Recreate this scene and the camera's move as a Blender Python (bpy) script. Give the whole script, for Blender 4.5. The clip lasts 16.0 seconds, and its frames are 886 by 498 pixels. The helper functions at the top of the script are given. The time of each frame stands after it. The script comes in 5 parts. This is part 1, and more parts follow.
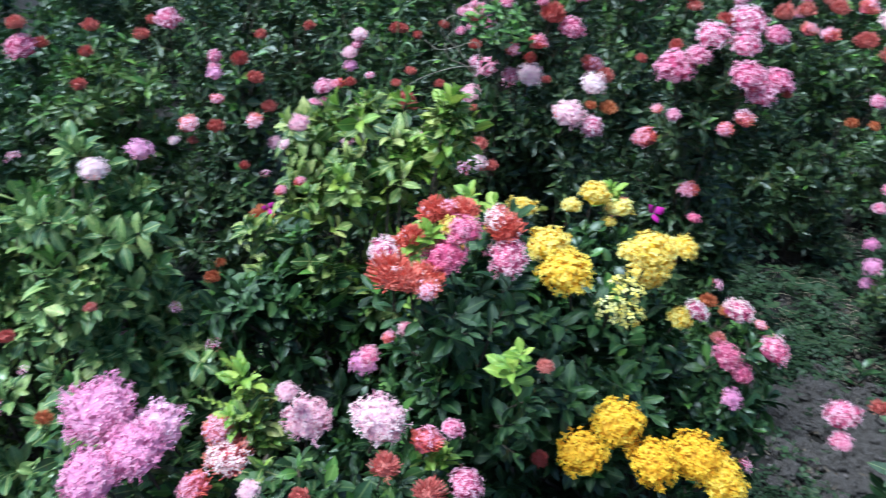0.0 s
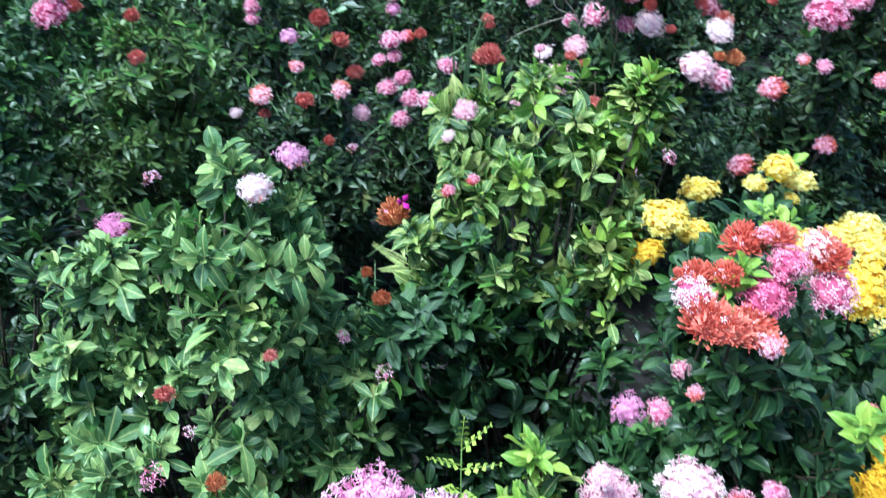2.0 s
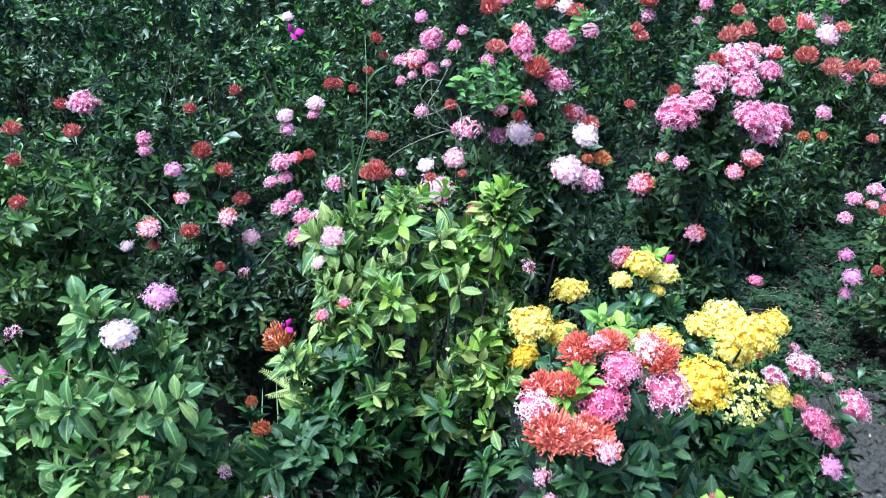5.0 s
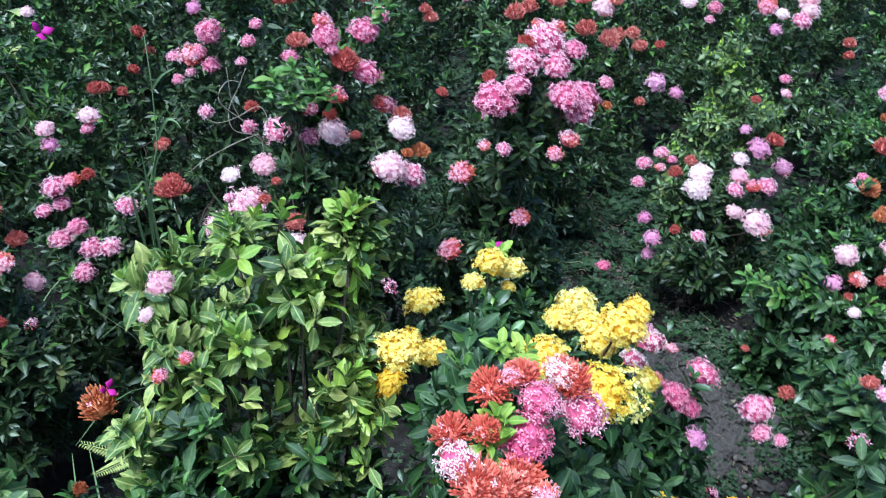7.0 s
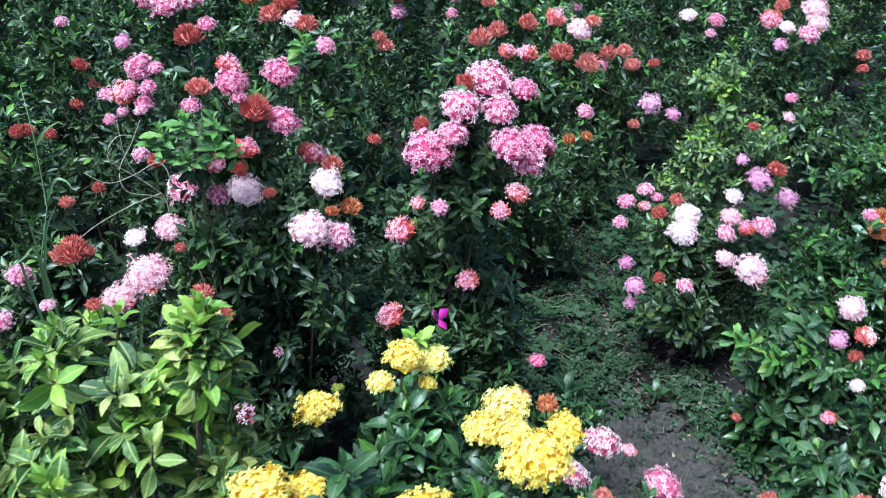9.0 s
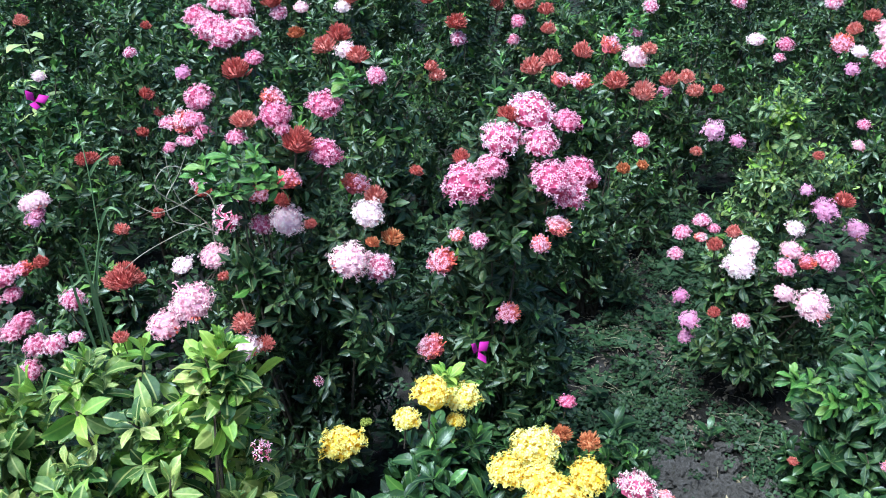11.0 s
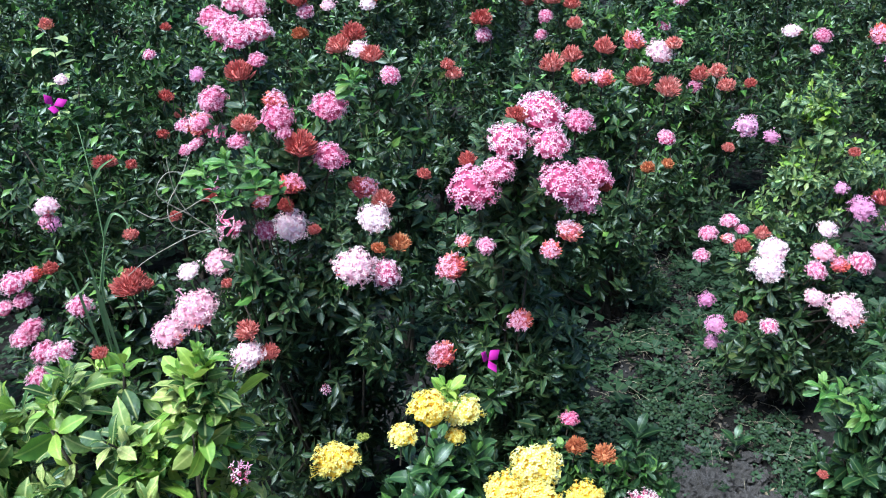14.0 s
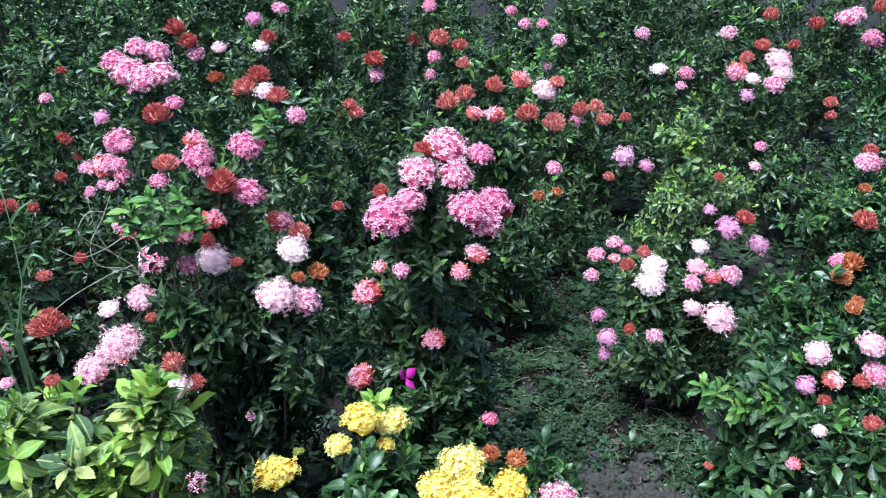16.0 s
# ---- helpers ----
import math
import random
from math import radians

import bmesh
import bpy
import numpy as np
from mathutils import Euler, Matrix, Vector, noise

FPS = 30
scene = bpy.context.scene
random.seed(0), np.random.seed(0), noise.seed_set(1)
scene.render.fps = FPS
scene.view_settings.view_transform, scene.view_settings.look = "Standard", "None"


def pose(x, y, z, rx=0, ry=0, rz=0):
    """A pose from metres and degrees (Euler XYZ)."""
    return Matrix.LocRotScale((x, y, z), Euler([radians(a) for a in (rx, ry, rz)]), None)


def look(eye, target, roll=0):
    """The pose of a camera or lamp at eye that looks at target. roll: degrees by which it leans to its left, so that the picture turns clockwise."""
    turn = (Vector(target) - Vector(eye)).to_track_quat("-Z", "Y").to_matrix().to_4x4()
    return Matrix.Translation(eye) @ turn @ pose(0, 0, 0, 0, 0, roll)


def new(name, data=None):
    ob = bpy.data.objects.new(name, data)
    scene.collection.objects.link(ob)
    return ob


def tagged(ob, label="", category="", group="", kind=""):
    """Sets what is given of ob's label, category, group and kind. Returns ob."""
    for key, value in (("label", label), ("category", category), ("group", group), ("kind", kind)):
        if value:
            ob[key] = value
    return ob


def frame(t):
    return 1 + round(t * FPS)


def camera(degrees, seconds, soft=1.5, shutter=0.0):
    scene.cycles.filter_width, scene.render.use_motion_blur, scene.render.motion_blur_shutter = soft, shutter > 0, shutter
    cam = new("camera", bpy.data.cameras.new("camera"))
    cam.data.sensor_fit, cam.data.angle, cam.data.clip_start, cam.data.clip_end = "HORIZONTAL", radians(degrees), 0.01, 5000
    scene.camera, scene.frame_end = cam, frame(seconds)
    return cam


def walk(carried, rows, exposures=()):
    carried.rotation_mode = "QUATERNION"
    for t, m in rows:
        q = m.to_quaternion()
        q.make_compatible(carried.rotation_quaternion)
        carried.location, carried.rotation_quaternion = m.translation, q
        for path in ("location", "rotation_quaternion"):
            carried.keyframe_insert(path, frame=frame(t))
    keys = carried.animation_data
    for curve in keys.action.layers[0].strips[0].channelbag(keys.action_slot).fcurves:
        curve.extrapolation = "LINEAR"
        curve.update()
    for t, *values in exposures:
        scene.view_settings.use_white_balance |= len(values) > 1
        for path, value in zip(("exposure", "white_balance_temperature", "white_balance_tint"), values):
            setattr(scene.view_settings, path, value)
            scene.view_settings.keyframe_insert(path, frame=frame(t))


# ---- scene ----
cam = camera(56.8, 16.0, soft=1.0, shutter=0.5)
METRES, EYE, TILT, LEAN, TURN = 1.9, 1.567, -27.9, -2.53, 0.0
ROWS = [
    (0.0, 0.0, 0.0, 0.0, 0.0, 0.0, 0.0),
    (0.5, 0.0055, 0.0052, 0.0016, 4.74, -0.39, -1.91),
    (1.0, -0.0414, 0.0241, 0.02, 3.96, -0.49, -0.94),
    (1.5, -0.1613, 0.0933, 0.0688, -0.95, -2.41, 1.91),
    (2.0, -0.2348, 0.1268, 0.0878, -4.3, -5.92, 3.04),
    (2.5, -0.2456, 0.1228, 0.0885, -9.07, -8.19, 4.18),
    (3.0, -0.2233, 0.1003, 0.088, -10.28, -6.86, 6.09),
    (3.5, -0.1988, 0.0873, 0.0923, -8.65, -4.55, 7.07),
    (6.0, -0.1713, 0.1463, 0.1371, -10.29, 1.45, 8.68),
    (6.5, -0.2096, 0.1871, 0.1633, -19.9, -1.73, 12.9),
    (7.0, -0.2146, 0.1838, 0.157, -25.03, -4.54, 14.11),
    (7.5, -0.1973, 0.1916, 0.1549, -26.17, -5.81, 15.03),
    (8.0, -0.1611, 0.2145, 0.1621, -25.75, -5.96, 16.03),
    (8.5, -0.0904, 0.2486, 0.1814, -24.86, -4.84, 15.93),
    (9.0, -0.0418, 0.2673, 0.193, -23.27, -3.75, 14.96),
    (9.5, -0.0054, 0.2736, 0.1974, -21.03, -2.81, 13.89),
    (12.0, -0.0023, 0.2501, 0.1908, -17.64, -0.19, 14.63),
    (12.5, 0.0018, 0.248, 0.1883, -18.03, -0.08, 15.06),
    (13.0, 0.0173, 0.2477, 0.1918, -18.06, 0.0, 15.54),
    (13.5, 0.0458, 0.2705, 0.1957, -16.63, 0.18, 14.75),
    (14.0, 0.0409, 0.2785, 0.1975, -15.28, -0.56, 14.59),
    (14.5, 0.0007, 0.2561, 0.1992, -16.52, -0.94, 15.46),
    (15.0, -0.0219, 0.2246, 0.1982, -19.69, -0.34, 16.44),
    (15.5, -0.0237, 0.2167, 0.1959, -22.36, -0.04, 16.94),
    (16.0, -0.0106, 0.2215, 0.1935, -23.29, -0.19, 16.86),
]
walk(cam, [(t, pose(0, 0, EYE, TILT, LEAN, TURN) @ pose(METRES * x, METRES * y, METRES * z, 90 + pitch, roll, yaw)) for t, x, y, z, yaw, pitch, roll in ROWS],
     exposures=[(0.0, 0.87, 5170, -5), (1.0, 1.01, 5170, -6), (2.0, 1.16, 4980, -13), (2.5, 1.33, 4870, -15), (3.5, 1.31, 4900, -14), (6.0, 1.2, 4980, -8), (6.5, 1.04, 5080, -6), (7.5, 0.83, 5110, -7), (8.5, 1.07, 5150, -9), (9.5, 1.16, 5170, -11), (13.0, 1.17, 5280, -7), (16.0, 1.12, 5280, -6)])

# ---- world and light: bright overcast sky ----
world = bpy.data.worlds.new("sky")
scene.world = world
world.use_nodes = True
wn, wl = world.node_tree.nodes, world.node_tree.links
wn.clear()
w_out, w_bg, w_sky = wn.new("ShaderNodeOutputWorld"), wn.new("ShaderNodeBackground"), wn.new("ShaderNodeTexSky")
w_sky.sky_type, w_sky.sun_disc = "NISHITA", False
w_sky.sun_elevation, w_sky.sun_rotation = radians(66), radians(-109.7)
w_sky.air_density, w_sky.dust_density, w_sky.ozone_density = 1.0, 1.5, 1.5
w_bg.inputs["Strength"].default_value = 0.085
wl.new(w_sky.outputs[0], w_bg.inputs["Color"])
wl.new(w_bg.outputs[0], w_out.inputs["Surface"])
sun_data = bpy.data.lights.new("sun", "SUN")
sun_data.energy, sun_data.angle, sun_data.color = 4.0, radians(30), (1.0, 0.99, 0.97)
sun = new("sun", sun_data)
# the sun stands high to one side of the path, behind thin cloud
sun.matrix_world = look((-1.4, -0.5, 3.3), (0, 0, 0))

# ---- materials ----
def material(name, rough=0.5, spec=0.5):
    m = bpy.data.materials.new(name)
    m.use_nodes = True
    n = m.node_tree.nodes
    b = n["Principled BSDF"]
    b.inputs["Roughness"].default_value = rough
    b.inputs["Specular IOR Level"].default_value = spec
    return m, n, m.node_tree.links, b


def ramp(n, stops):
    r = n.new("ShaderNodeValToRGB")
    e = r.color_ramp.elements
    while len(e) < len(stops):
        e.new(0.5)
    for el, (p, c) in zip(e, stops):
        el.position, el.color = p, (*c, 1)
    return r


def bump(n, l, b, height, strength, distance):
    k = n.new("ShaderNodeBump")
    k.inputs["Strength"].default_value, k.inputs["Distance"].default_value = strength, distance
    l.new(height, k.inputs["Height"])
    l.new(k.outputs[0], b.inputs["Normal"])


def leaf_material(name, stops, rough=0.38, glow=0.25):
    """Leaf: colour differs from leaf to leaf and in patches, veins as fine relief, a little light passes through."""
    m, n, l, b = material(name, rough, 0.5)
    g = n.new("ShaderNodeNewGeometry")
    tex = n.new("ShaderNodeTexCoord")
    patch = n.new("ShaderNodeTexNoise")
    patch.inputs["Scale"].default_value = 7.0
    fine = n.new("ShaderNodeTexNoise")
    fine.inputs["Scale"].default_value, fine.inputs["Detail"].default_value = 160.0, 4.0
    for q in (patch, fine):
        l.new(tex.outputs["Object"], q.inputs["Vector"])
    mix = n.new("ShaderNodeMath")
    mix.operation = "MULTIPLY_ADD"
    mix.inputs[1].default_value = 0.75
    info, both, part_of = n.new("ShaderNodeObjectInfo"), n.new("ShaderNodeMath"), n.new("ShaderNodeMath")
    both.operation, part_of.operation = "ADD", "FRACT"
    l.new(g.outputs["Random Per Island"], both.inputs[0])
    l.new(info.outputs["Random"], both.inputs[1])
    l.new(both.outputs[0], part_of.inputs[0])
    l.new(part_of.outputs[0], mix.inputs[0])
    sc = n.new("ShaderNodeMath")
    sc.operation = "MULTIPLY_ADD"
    sc.inputs[1].default_value, sc.inputs[2].default_value = 0.5, -0.12
    l.new(patch.outputs["Fac"], sc.inputs[0])
    l.new(sc.outputs[0], mix.inputs[2])
    r = ramp(n, stops)
    l.new(mix.outputs[0], r.inputs[0])
    mot = n.new("ShaderNodeMixRGB")
    mot.blend_type, mot.inputs[0].default_value = "MULTIPLY", 0.45
    fr = ramp(n, [(0.3, (0.6, 0.62, 0.5)), (0.7, (1.15, 1.12, 1.1))])
    l.new(fine.outputs["Fac"], fr.inputs[0])
    l.new(r.outputs[0], mot.inputs[1])
    l.new(fr.outputs[0], mot.inputs[2])
    # pale midrib and faint side veins, along the leaf's own coordinates
    uv, sep = n.new("ShaderNodeUVMap"), n.new("ShaderNodeSeparateXYZ")
    l.new(uv.outputs[0], sep.inputs[0])
    side = n.new("ShaderNodeMath")
    side.operation = "ABSOLUTE"
    l.new(sep.outputs["X"], side.inputs[0])
    rib = n.new("ShaderNodeMapRange")
    rib.inputs["From Min"].default_value, rib.inputs["From Max"].default_value = 0.03, 0.14
    rib.inputs["To Min"].default_value, rib.inputs["To Max"].default_value = 0.4, 0.0
    l.new(side.outputs[0], rib.inputs["Value"])
    slant = n.new("ShaderNodeMath")
    slant.operation = "MULTIPLY_ADD"
    slant.inputs[1].default_value = -0.25
    l.new(side.outputs[0], slant.inputs[0])
    l.new(sep.outputs["Y"], slant.inputs[2])
    wave = n.new("ShaderNodeMath")
    wave.operation = "MULTIPLY"
    wave.inputs[1].default_value = 50.0
    l.new(slant.outputs[0], wave.inputs[0])
    sine = n.new("ShaderNodeMath")
    sine.operation = "SINE"
    l.new(wave.outputs[0], sine.inputs[0])
    ribbed = n.new("ShaderNodeMixRGB")
    ribbed.inputs[2].default_value = (*[min(1.0, 1.5 * c + 0.03) for c in stops[-1][1]], 1)
    l.new(rib.outputs[0], ribbed.inputs[0])
    l.new(mot.outputs[0], ribbed.inputs[1])
    l.new(ribbed.outputs[0], b.inputs["Base Color"])
    relief_sum = n.new("ShaderNodeMath")
    relief_sum.operation = "MULTIPLY_ADD"
    relief_sum.inputs[1].default_value = 0.05
    l.new(sine.outputs[0], relief_sum.inputs[0])
    l.new(fine.outputs["Fac"], relief_sum.inputs[2])
    bump(n, l, b, relief_sum.outputs[0], 0.35, 0.002)
    t = n.new("ShaderNodeBsdfTranslucent")
    l.new(mot.outputs[0], t.inputs["Color"])
    add = n.new("ShaderNodeMixShader")
    add.inputs[0].default_value = glow
    l.new(b.outputs[0], add.inputs[1])
    l.new(t.outputs[0], add.inputs[2])
    l.new(add.outputs[0], n["Material Output"].inputs["Surface"])
    return m


def petal_material(name, stops, rough=0.6, glow=0.3):
    """Petal or bud: shade varies from head to head and from petal to petal."""
    m, n, l, b = material(name, rough, 0.25)
    g, o = n.new("ShaderNodeNewGeometry"), n.new("ShaderNodeObjectInfo")
    mix = n.new("ShaderNodeMath")
    mix.operation = "MULTIPLY_ADD"
    mix.inputs[1].default_value = 0.55
    l.new(g.outputs["Random Per Island"], mix.inputs[0])
    sc = n.new("ShaderNodeMath")
    sc.operation = "MULTIPLY"
    sc.inputs[1].default_value = 0.45
    l.new(o.outputs["Random"], sc.inputs[0])
    l.new(sc.outputs[0], mix.inputs[2])
    r = ramp(n, stops)
    l.new(mix.outputs[0], r.inputs[0])
    l.new(r.outputs[0], b.inputs["Base Color"])
    t = n.new("ShaderNodeBsdfTranslucent")
    l.new(r.outputs[0], t.inputs["Color"])
    add = n.new("ShaderNodeMixShader")
    add.inputs[0].default_value = glow
    l.new(b.outputs[0], add.inputs[1])
    l.new(t.outputs[0], add.inputs[2])
    l.new(add.outputs[0], n["Material Output"].inputs["Surface"])
    return m


LEAF_DARK = leaf_material("leaf_dark", [(0.0, (0.014, 0.027, 0.012)), (0.5, (0.029, 0.055, 0.021)), (0.85, (0.060, 0.104, 0.033)), (1.0, (0.150, 0.135, 0.036))], 0.38, 0.12)
LEAF_MID = leaf_material("leaf_mid", [(0.0, (0.014, 0.031, 0.013)), (0.5, (0.029, 0.063, 0.022)), (0.85, (0.066, 0.122, 0.036)), (1.0, (0.140, 0.170, 0.045))], 0.34, 0.15)
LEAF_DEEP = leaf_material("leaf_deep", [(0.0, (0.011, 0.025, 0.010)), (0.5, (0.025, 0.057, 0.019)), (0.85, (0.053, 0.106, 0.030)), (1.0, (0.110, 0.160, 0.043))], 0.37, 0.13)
LEAF_FRESH = leaf_material("leaf_fresh", [(0.0, (0.030, 0.058, 0.018)), (0.5, (0.068, 0.115, 0.032)), (0.85, (0.130, 0.190, 0.048)), (1.0, (0.240, 0.220, 0.060))], 0.4, 0.16)
LEAF_LIGHT = leaf_material("leaf_light", [(0.0, (0.020, 0.046, 0.015)), (0.35, (0.074, 0.140, 0.034)), (0.72, (0.265, 0.340, 0.085)), (1.0, (0.620, 0.570, 0.200))], 0.27, 0.22)
LEAF_PALE = leaf_material("leaf_pale", [(0.0, (0.042, 0.088, 0.034)), (0.45, (0.130, 0.222, 0.076)), (0.8, (0.300, 0.400, 0.130)), (1.0, (0.540, 0.520, 0.180))], 0.27, 0.2)
LEAF_SAGE = leaf_material("leaf_sage", [(0.0, (0.026, 0.055, 0.026)), (0.45, (0.074, 0.130, 0.050)), (0.8, (0.190, 0.250, 0.085)), (1.0, (0.420, 0.400, 0.130))], 0.35, 0.2)
LEAF_YOUNG = leaf_material("leaf_young", [(0.0, (0.05, 0.13, 0.03)), (0.6, (0.12, 0.24, 0.045)), (1.0, (0.24, 0.32, 0.07))], 0.32, 0.22)
LEAF_LIME = leaf_material("leaf_lime", [(0.0, (0.11, 0.23, 0.035)), (0.6, (0.28, 0.42, 0.06)), (1.0, (0.50, 0.56, 0.10))], 0.32, 0.25)
LEAF_WEED = leaf_material("leaf_weed", [(0.0, (0.012, 0.026, 0.011)), (0.5, (0.021, 0.052, 0.018)), (0.85, (0.040, 0.078, 0.025)), (1.0, (0.085, 0.070, 0.034))], 0.6, 0.2)
GRASS = leaf_material("grass_blade", [(0.0, (0.060, 0.130, 0.050)), (0.7, (0.120, 0.220, 0.090)), (1.0, (0.210, 0.270, 0.120))], 0.45, 0.25)
LITTER = leaf_material("leaf_litter", [(0.0, (0.045, 0.030, 0.020)), (0.6, (0.105, 0.075, 0.055)), (1.0, (0.20, 0.155, 0.12))], 0.85, 0.05)
STRAW = leaf_material("dry_straw", [(0.0, (0.16, 0.12, 0.08)), (0.6, (0.28, 0.22, 0.15)), (1.0, (0.40, 0.33, 0.23))], 0.8, 0.1)
PETAL_PINK = petal_material("petal_pink", [(0.0, (0.790, 0.250, 0.405)), (0.45, (0.895, 0.460, 0.600)), (1.0, (0.955, 0.790, 0.830))])
PETAL_HOT = petal_material("petal_hot", [(0.0, (0.80, 0.13, 0.30)), (0.45, (0.90, 0.33, 0.47)), (1.0, (0.97, 0.76, 0.79))])
PETAL_DEEP = petal_material("petal_deep", [(0.0, (0.54, 0.06, 0.17)), (1.0, (0.74, 0.15, 0.30))])
PETAL_PALE = petal_material("petal_pale", [(0.0, (0.860, 0.400, 0.485)), (0.45, (0.930, 0.640, 0.665)), (1.0, (0.970, 0.870, 0.830))])
PETAL_MAUVE = petal_material("petal_mauve", [(0.0, (0.66, 0.18, 0.40)), (0.5, (0.80, 0.34, 0.56)), (1.0, (0.90, 0.60, 0.75))])
PETAL_YELLOW = petal_material("petal_yellow", [(0.0, (0.90, 0.60, 0.06)), (0.4, (0.95, 0.79, 0.20)), (1.0, (0.96, 0.91, 0.47))])
PETAL_AMBER = petal_material("petal_amber", [(0.0, (0.85, 0.43, 0.012)), (0.5, (0.92, 0.60, 0.04)), (1.0, (0.95, 0.78, 0.16))])
PETAL_LILAC = petal_material("petal_lilac", [(0.0, (0.82, 0.26, 0.47)), (0.45, (0.90, 0.45, 0.62)), (1.0, (0.96, 0.77, 0.84))])
PETAL_GOLD = petal_material("petal_gold", [(0.0, (0.74, 0.34, 0.015)), (1.0, (0.90, 0.55, 0.04))])
PETAL_MAGENTA = petal_material("petal_magenta", [(0.0, (0.45, 0.01, 0.26)), (1.0, (0.65, 0.03, 0.42))])
BUD_RED = petal_material("bud_red", [(0.0, (0.60, 0.085, 0.055)), (0.5, (0.80, 0.18, 0.13)), (1.0, (0.92, 0.44, 0.35))], 0.5, 0.18)
BUD_DULL = petal_material("bud_dull", [(0.0, (0.40, 0.066, 0.060)), (0.5, (0.62, 0.145, 0.125)), (1.0, (0.84, 0.390, 0.335))], 0.5, 0.15)
BUD_BROWN = petal_material("bud_brown", [(0.0, (0.330, 0.070, 0.034)), (0.5, (0.560, 0.165, 0.072)), (1.0, (0.780, 0.350, 0.160))], 0.55, 0.15)
BUD_GREEN = petal_material("bud_green", [(0.0, (0.16, 0.22, 0.04)), (1.0, (0.40, 0.38, 0.08))], 0.5, 0.15)
TUBE_RED = petal_material("tube_red", [(0.0, (0.50, 0.06, 0.08)), (1.0, (0.74, 0.18, 0.22))], 0.5, 0.2)


def bark_material(name, a, c):
    m, n, l, b = material(name, 0.85, 0.2)
    tex, f = n.new("ShaderNodeTexCoord"), n.new("ShaderNodeTexNoise")
    f.inputs["Scale"].default_value, f.inputs["Detail"].default_value = 60.0, 6.0
    l.new(tex.outputs["Object"], f.inputs["Vector"])
    r = ramp(n, [(0.3, a), (0.7, c)])
    l.new(f.outputs["Fac"], r.inputs[0])
    l.new(r.outputs[0], b.inputs["Base Color"])
    bump(n, l, b, f.outputs["Fac"], 0.6, 0.004)
    return m


BARK = bark_material("bark", (0.030, 0.021, 0.015), (0.096, 0.072, 0.054))
TWIG = bark_material("dry_twig", (0.22, 0.18, 0.14), (0.42, 0.36, 0.30))
DRY_LEAF = bark_material("dry_leaf", (0.24, 0.17, 0.11), (0.42, 0.32, 0.22))


def soil_material(name, lift=1.0):
    """Grey-brown dry clay soil with crumbs, damp patches and litter."""
    m, n, l, b = material(name, 0.95, 0.15)
    tex = n.new("ShaderNodeTexCoord")
    big, mid, fine = (n.new("ShaderNodeTexNoise") for _ in range(3))
    for q, s, d in ((big, 1.7, 3.0), (mid, 22.0, 6.0), (fine, 180.0, 5.0)):
        q.inputs["Scale"].default_value, q.inputs["Detail"].default_value = s, d
        l.new(tex.outputs["Object"], q.inputs["Vector"])
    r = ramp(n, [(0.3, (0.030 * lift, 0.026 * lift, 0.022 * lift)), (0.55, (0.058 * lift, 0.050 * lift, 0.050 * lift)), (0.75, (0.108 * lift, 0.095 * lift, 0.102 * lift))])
    l.new(mid.outputs["Fac"], r.inputs[0])
    mul = n.new("ShaderNodeMixRGB")
    mul.blend_type, mul.inputs[0].default_value = "MULTIPLY", 0.7
    br = ramp(n, [(0.35, (0.6, 0.56, 0.5)), (0.65, (1.1, 1.06, 1.05))])
    l.new(big.outputs["Fac"], br.inputs[0])
    l.new(r.outputs[0], mul.inputs[1])
    l.new(br.outputs[0], mul.inputs[2])
    l.new(mul.outputs[0], b.inputs["Base Color"])
    s = n.new("ShaderNodeMath")
    s.operation = "ADD"
    l.new(mid.outputs["Fac"], s.inputs[0])
    l.new(fine.outputs["Fac"], s.inputs[1])
    bump(n, l, b, s.outputs[0], 0.8, 0.012)
    return m


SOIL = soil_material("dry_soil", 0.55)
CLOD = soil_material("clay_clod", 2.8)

# ---- mesh helpers ----
def mesh_of(name, verts, faces, mats, slots=None, smooth=True, uv=None):
    me = bpy.data.meshes.new(name)
    me.from_pydata(verts.tolist() if hasattr(verts, "tolist") else verts, [], faces)
    for m in mats:
        me.materials.append(m)
    if slots is not None:
        me.polygons.foreach_set("material_index", np.asarray(slots, dtype=np.int32))
    if smooth:
        me.polygons.foreach_set("use_smooth", np.ones(len(me.polygons), dtype=bool))
    if uv is not None:
        full = np.zeros((len(me.loops), 2))
        full[: len(uv)] = uv
        me.uv_layers.new(name="leaf").data.foreach_set("uv", full.ravel())
    me.update()
    return me


def part(name, me, parent, label="", kind=""):
    ob = new(name, me)
    ob.parent = parent
    return tagged(ob, label, kind=kind)


def unit(v):
    return v / np.maximum(np.linalg.norm(v, axis=-1, keepdims=True), 1e-9)


def frames(axis, spin):
    """Turns (N, 3, 3) whose third column is the axis, turned by spin round it."""
    axis = unit(axis)
    ref = np.where(np.abs(axis[:, 2:3]) < 0.9, np.array([[0.0, 0, 1]]), np.array([[1.0, 0, 0]]))
    a = unit(np.cross(ref, axis))
    b = np.cross(axis, a)
    c, s = np.cos(spin)[:, None], np.sin(spin)[:, None]
    return np.stack([a * c + b * s, b * c - a * s, axis], axis=2)


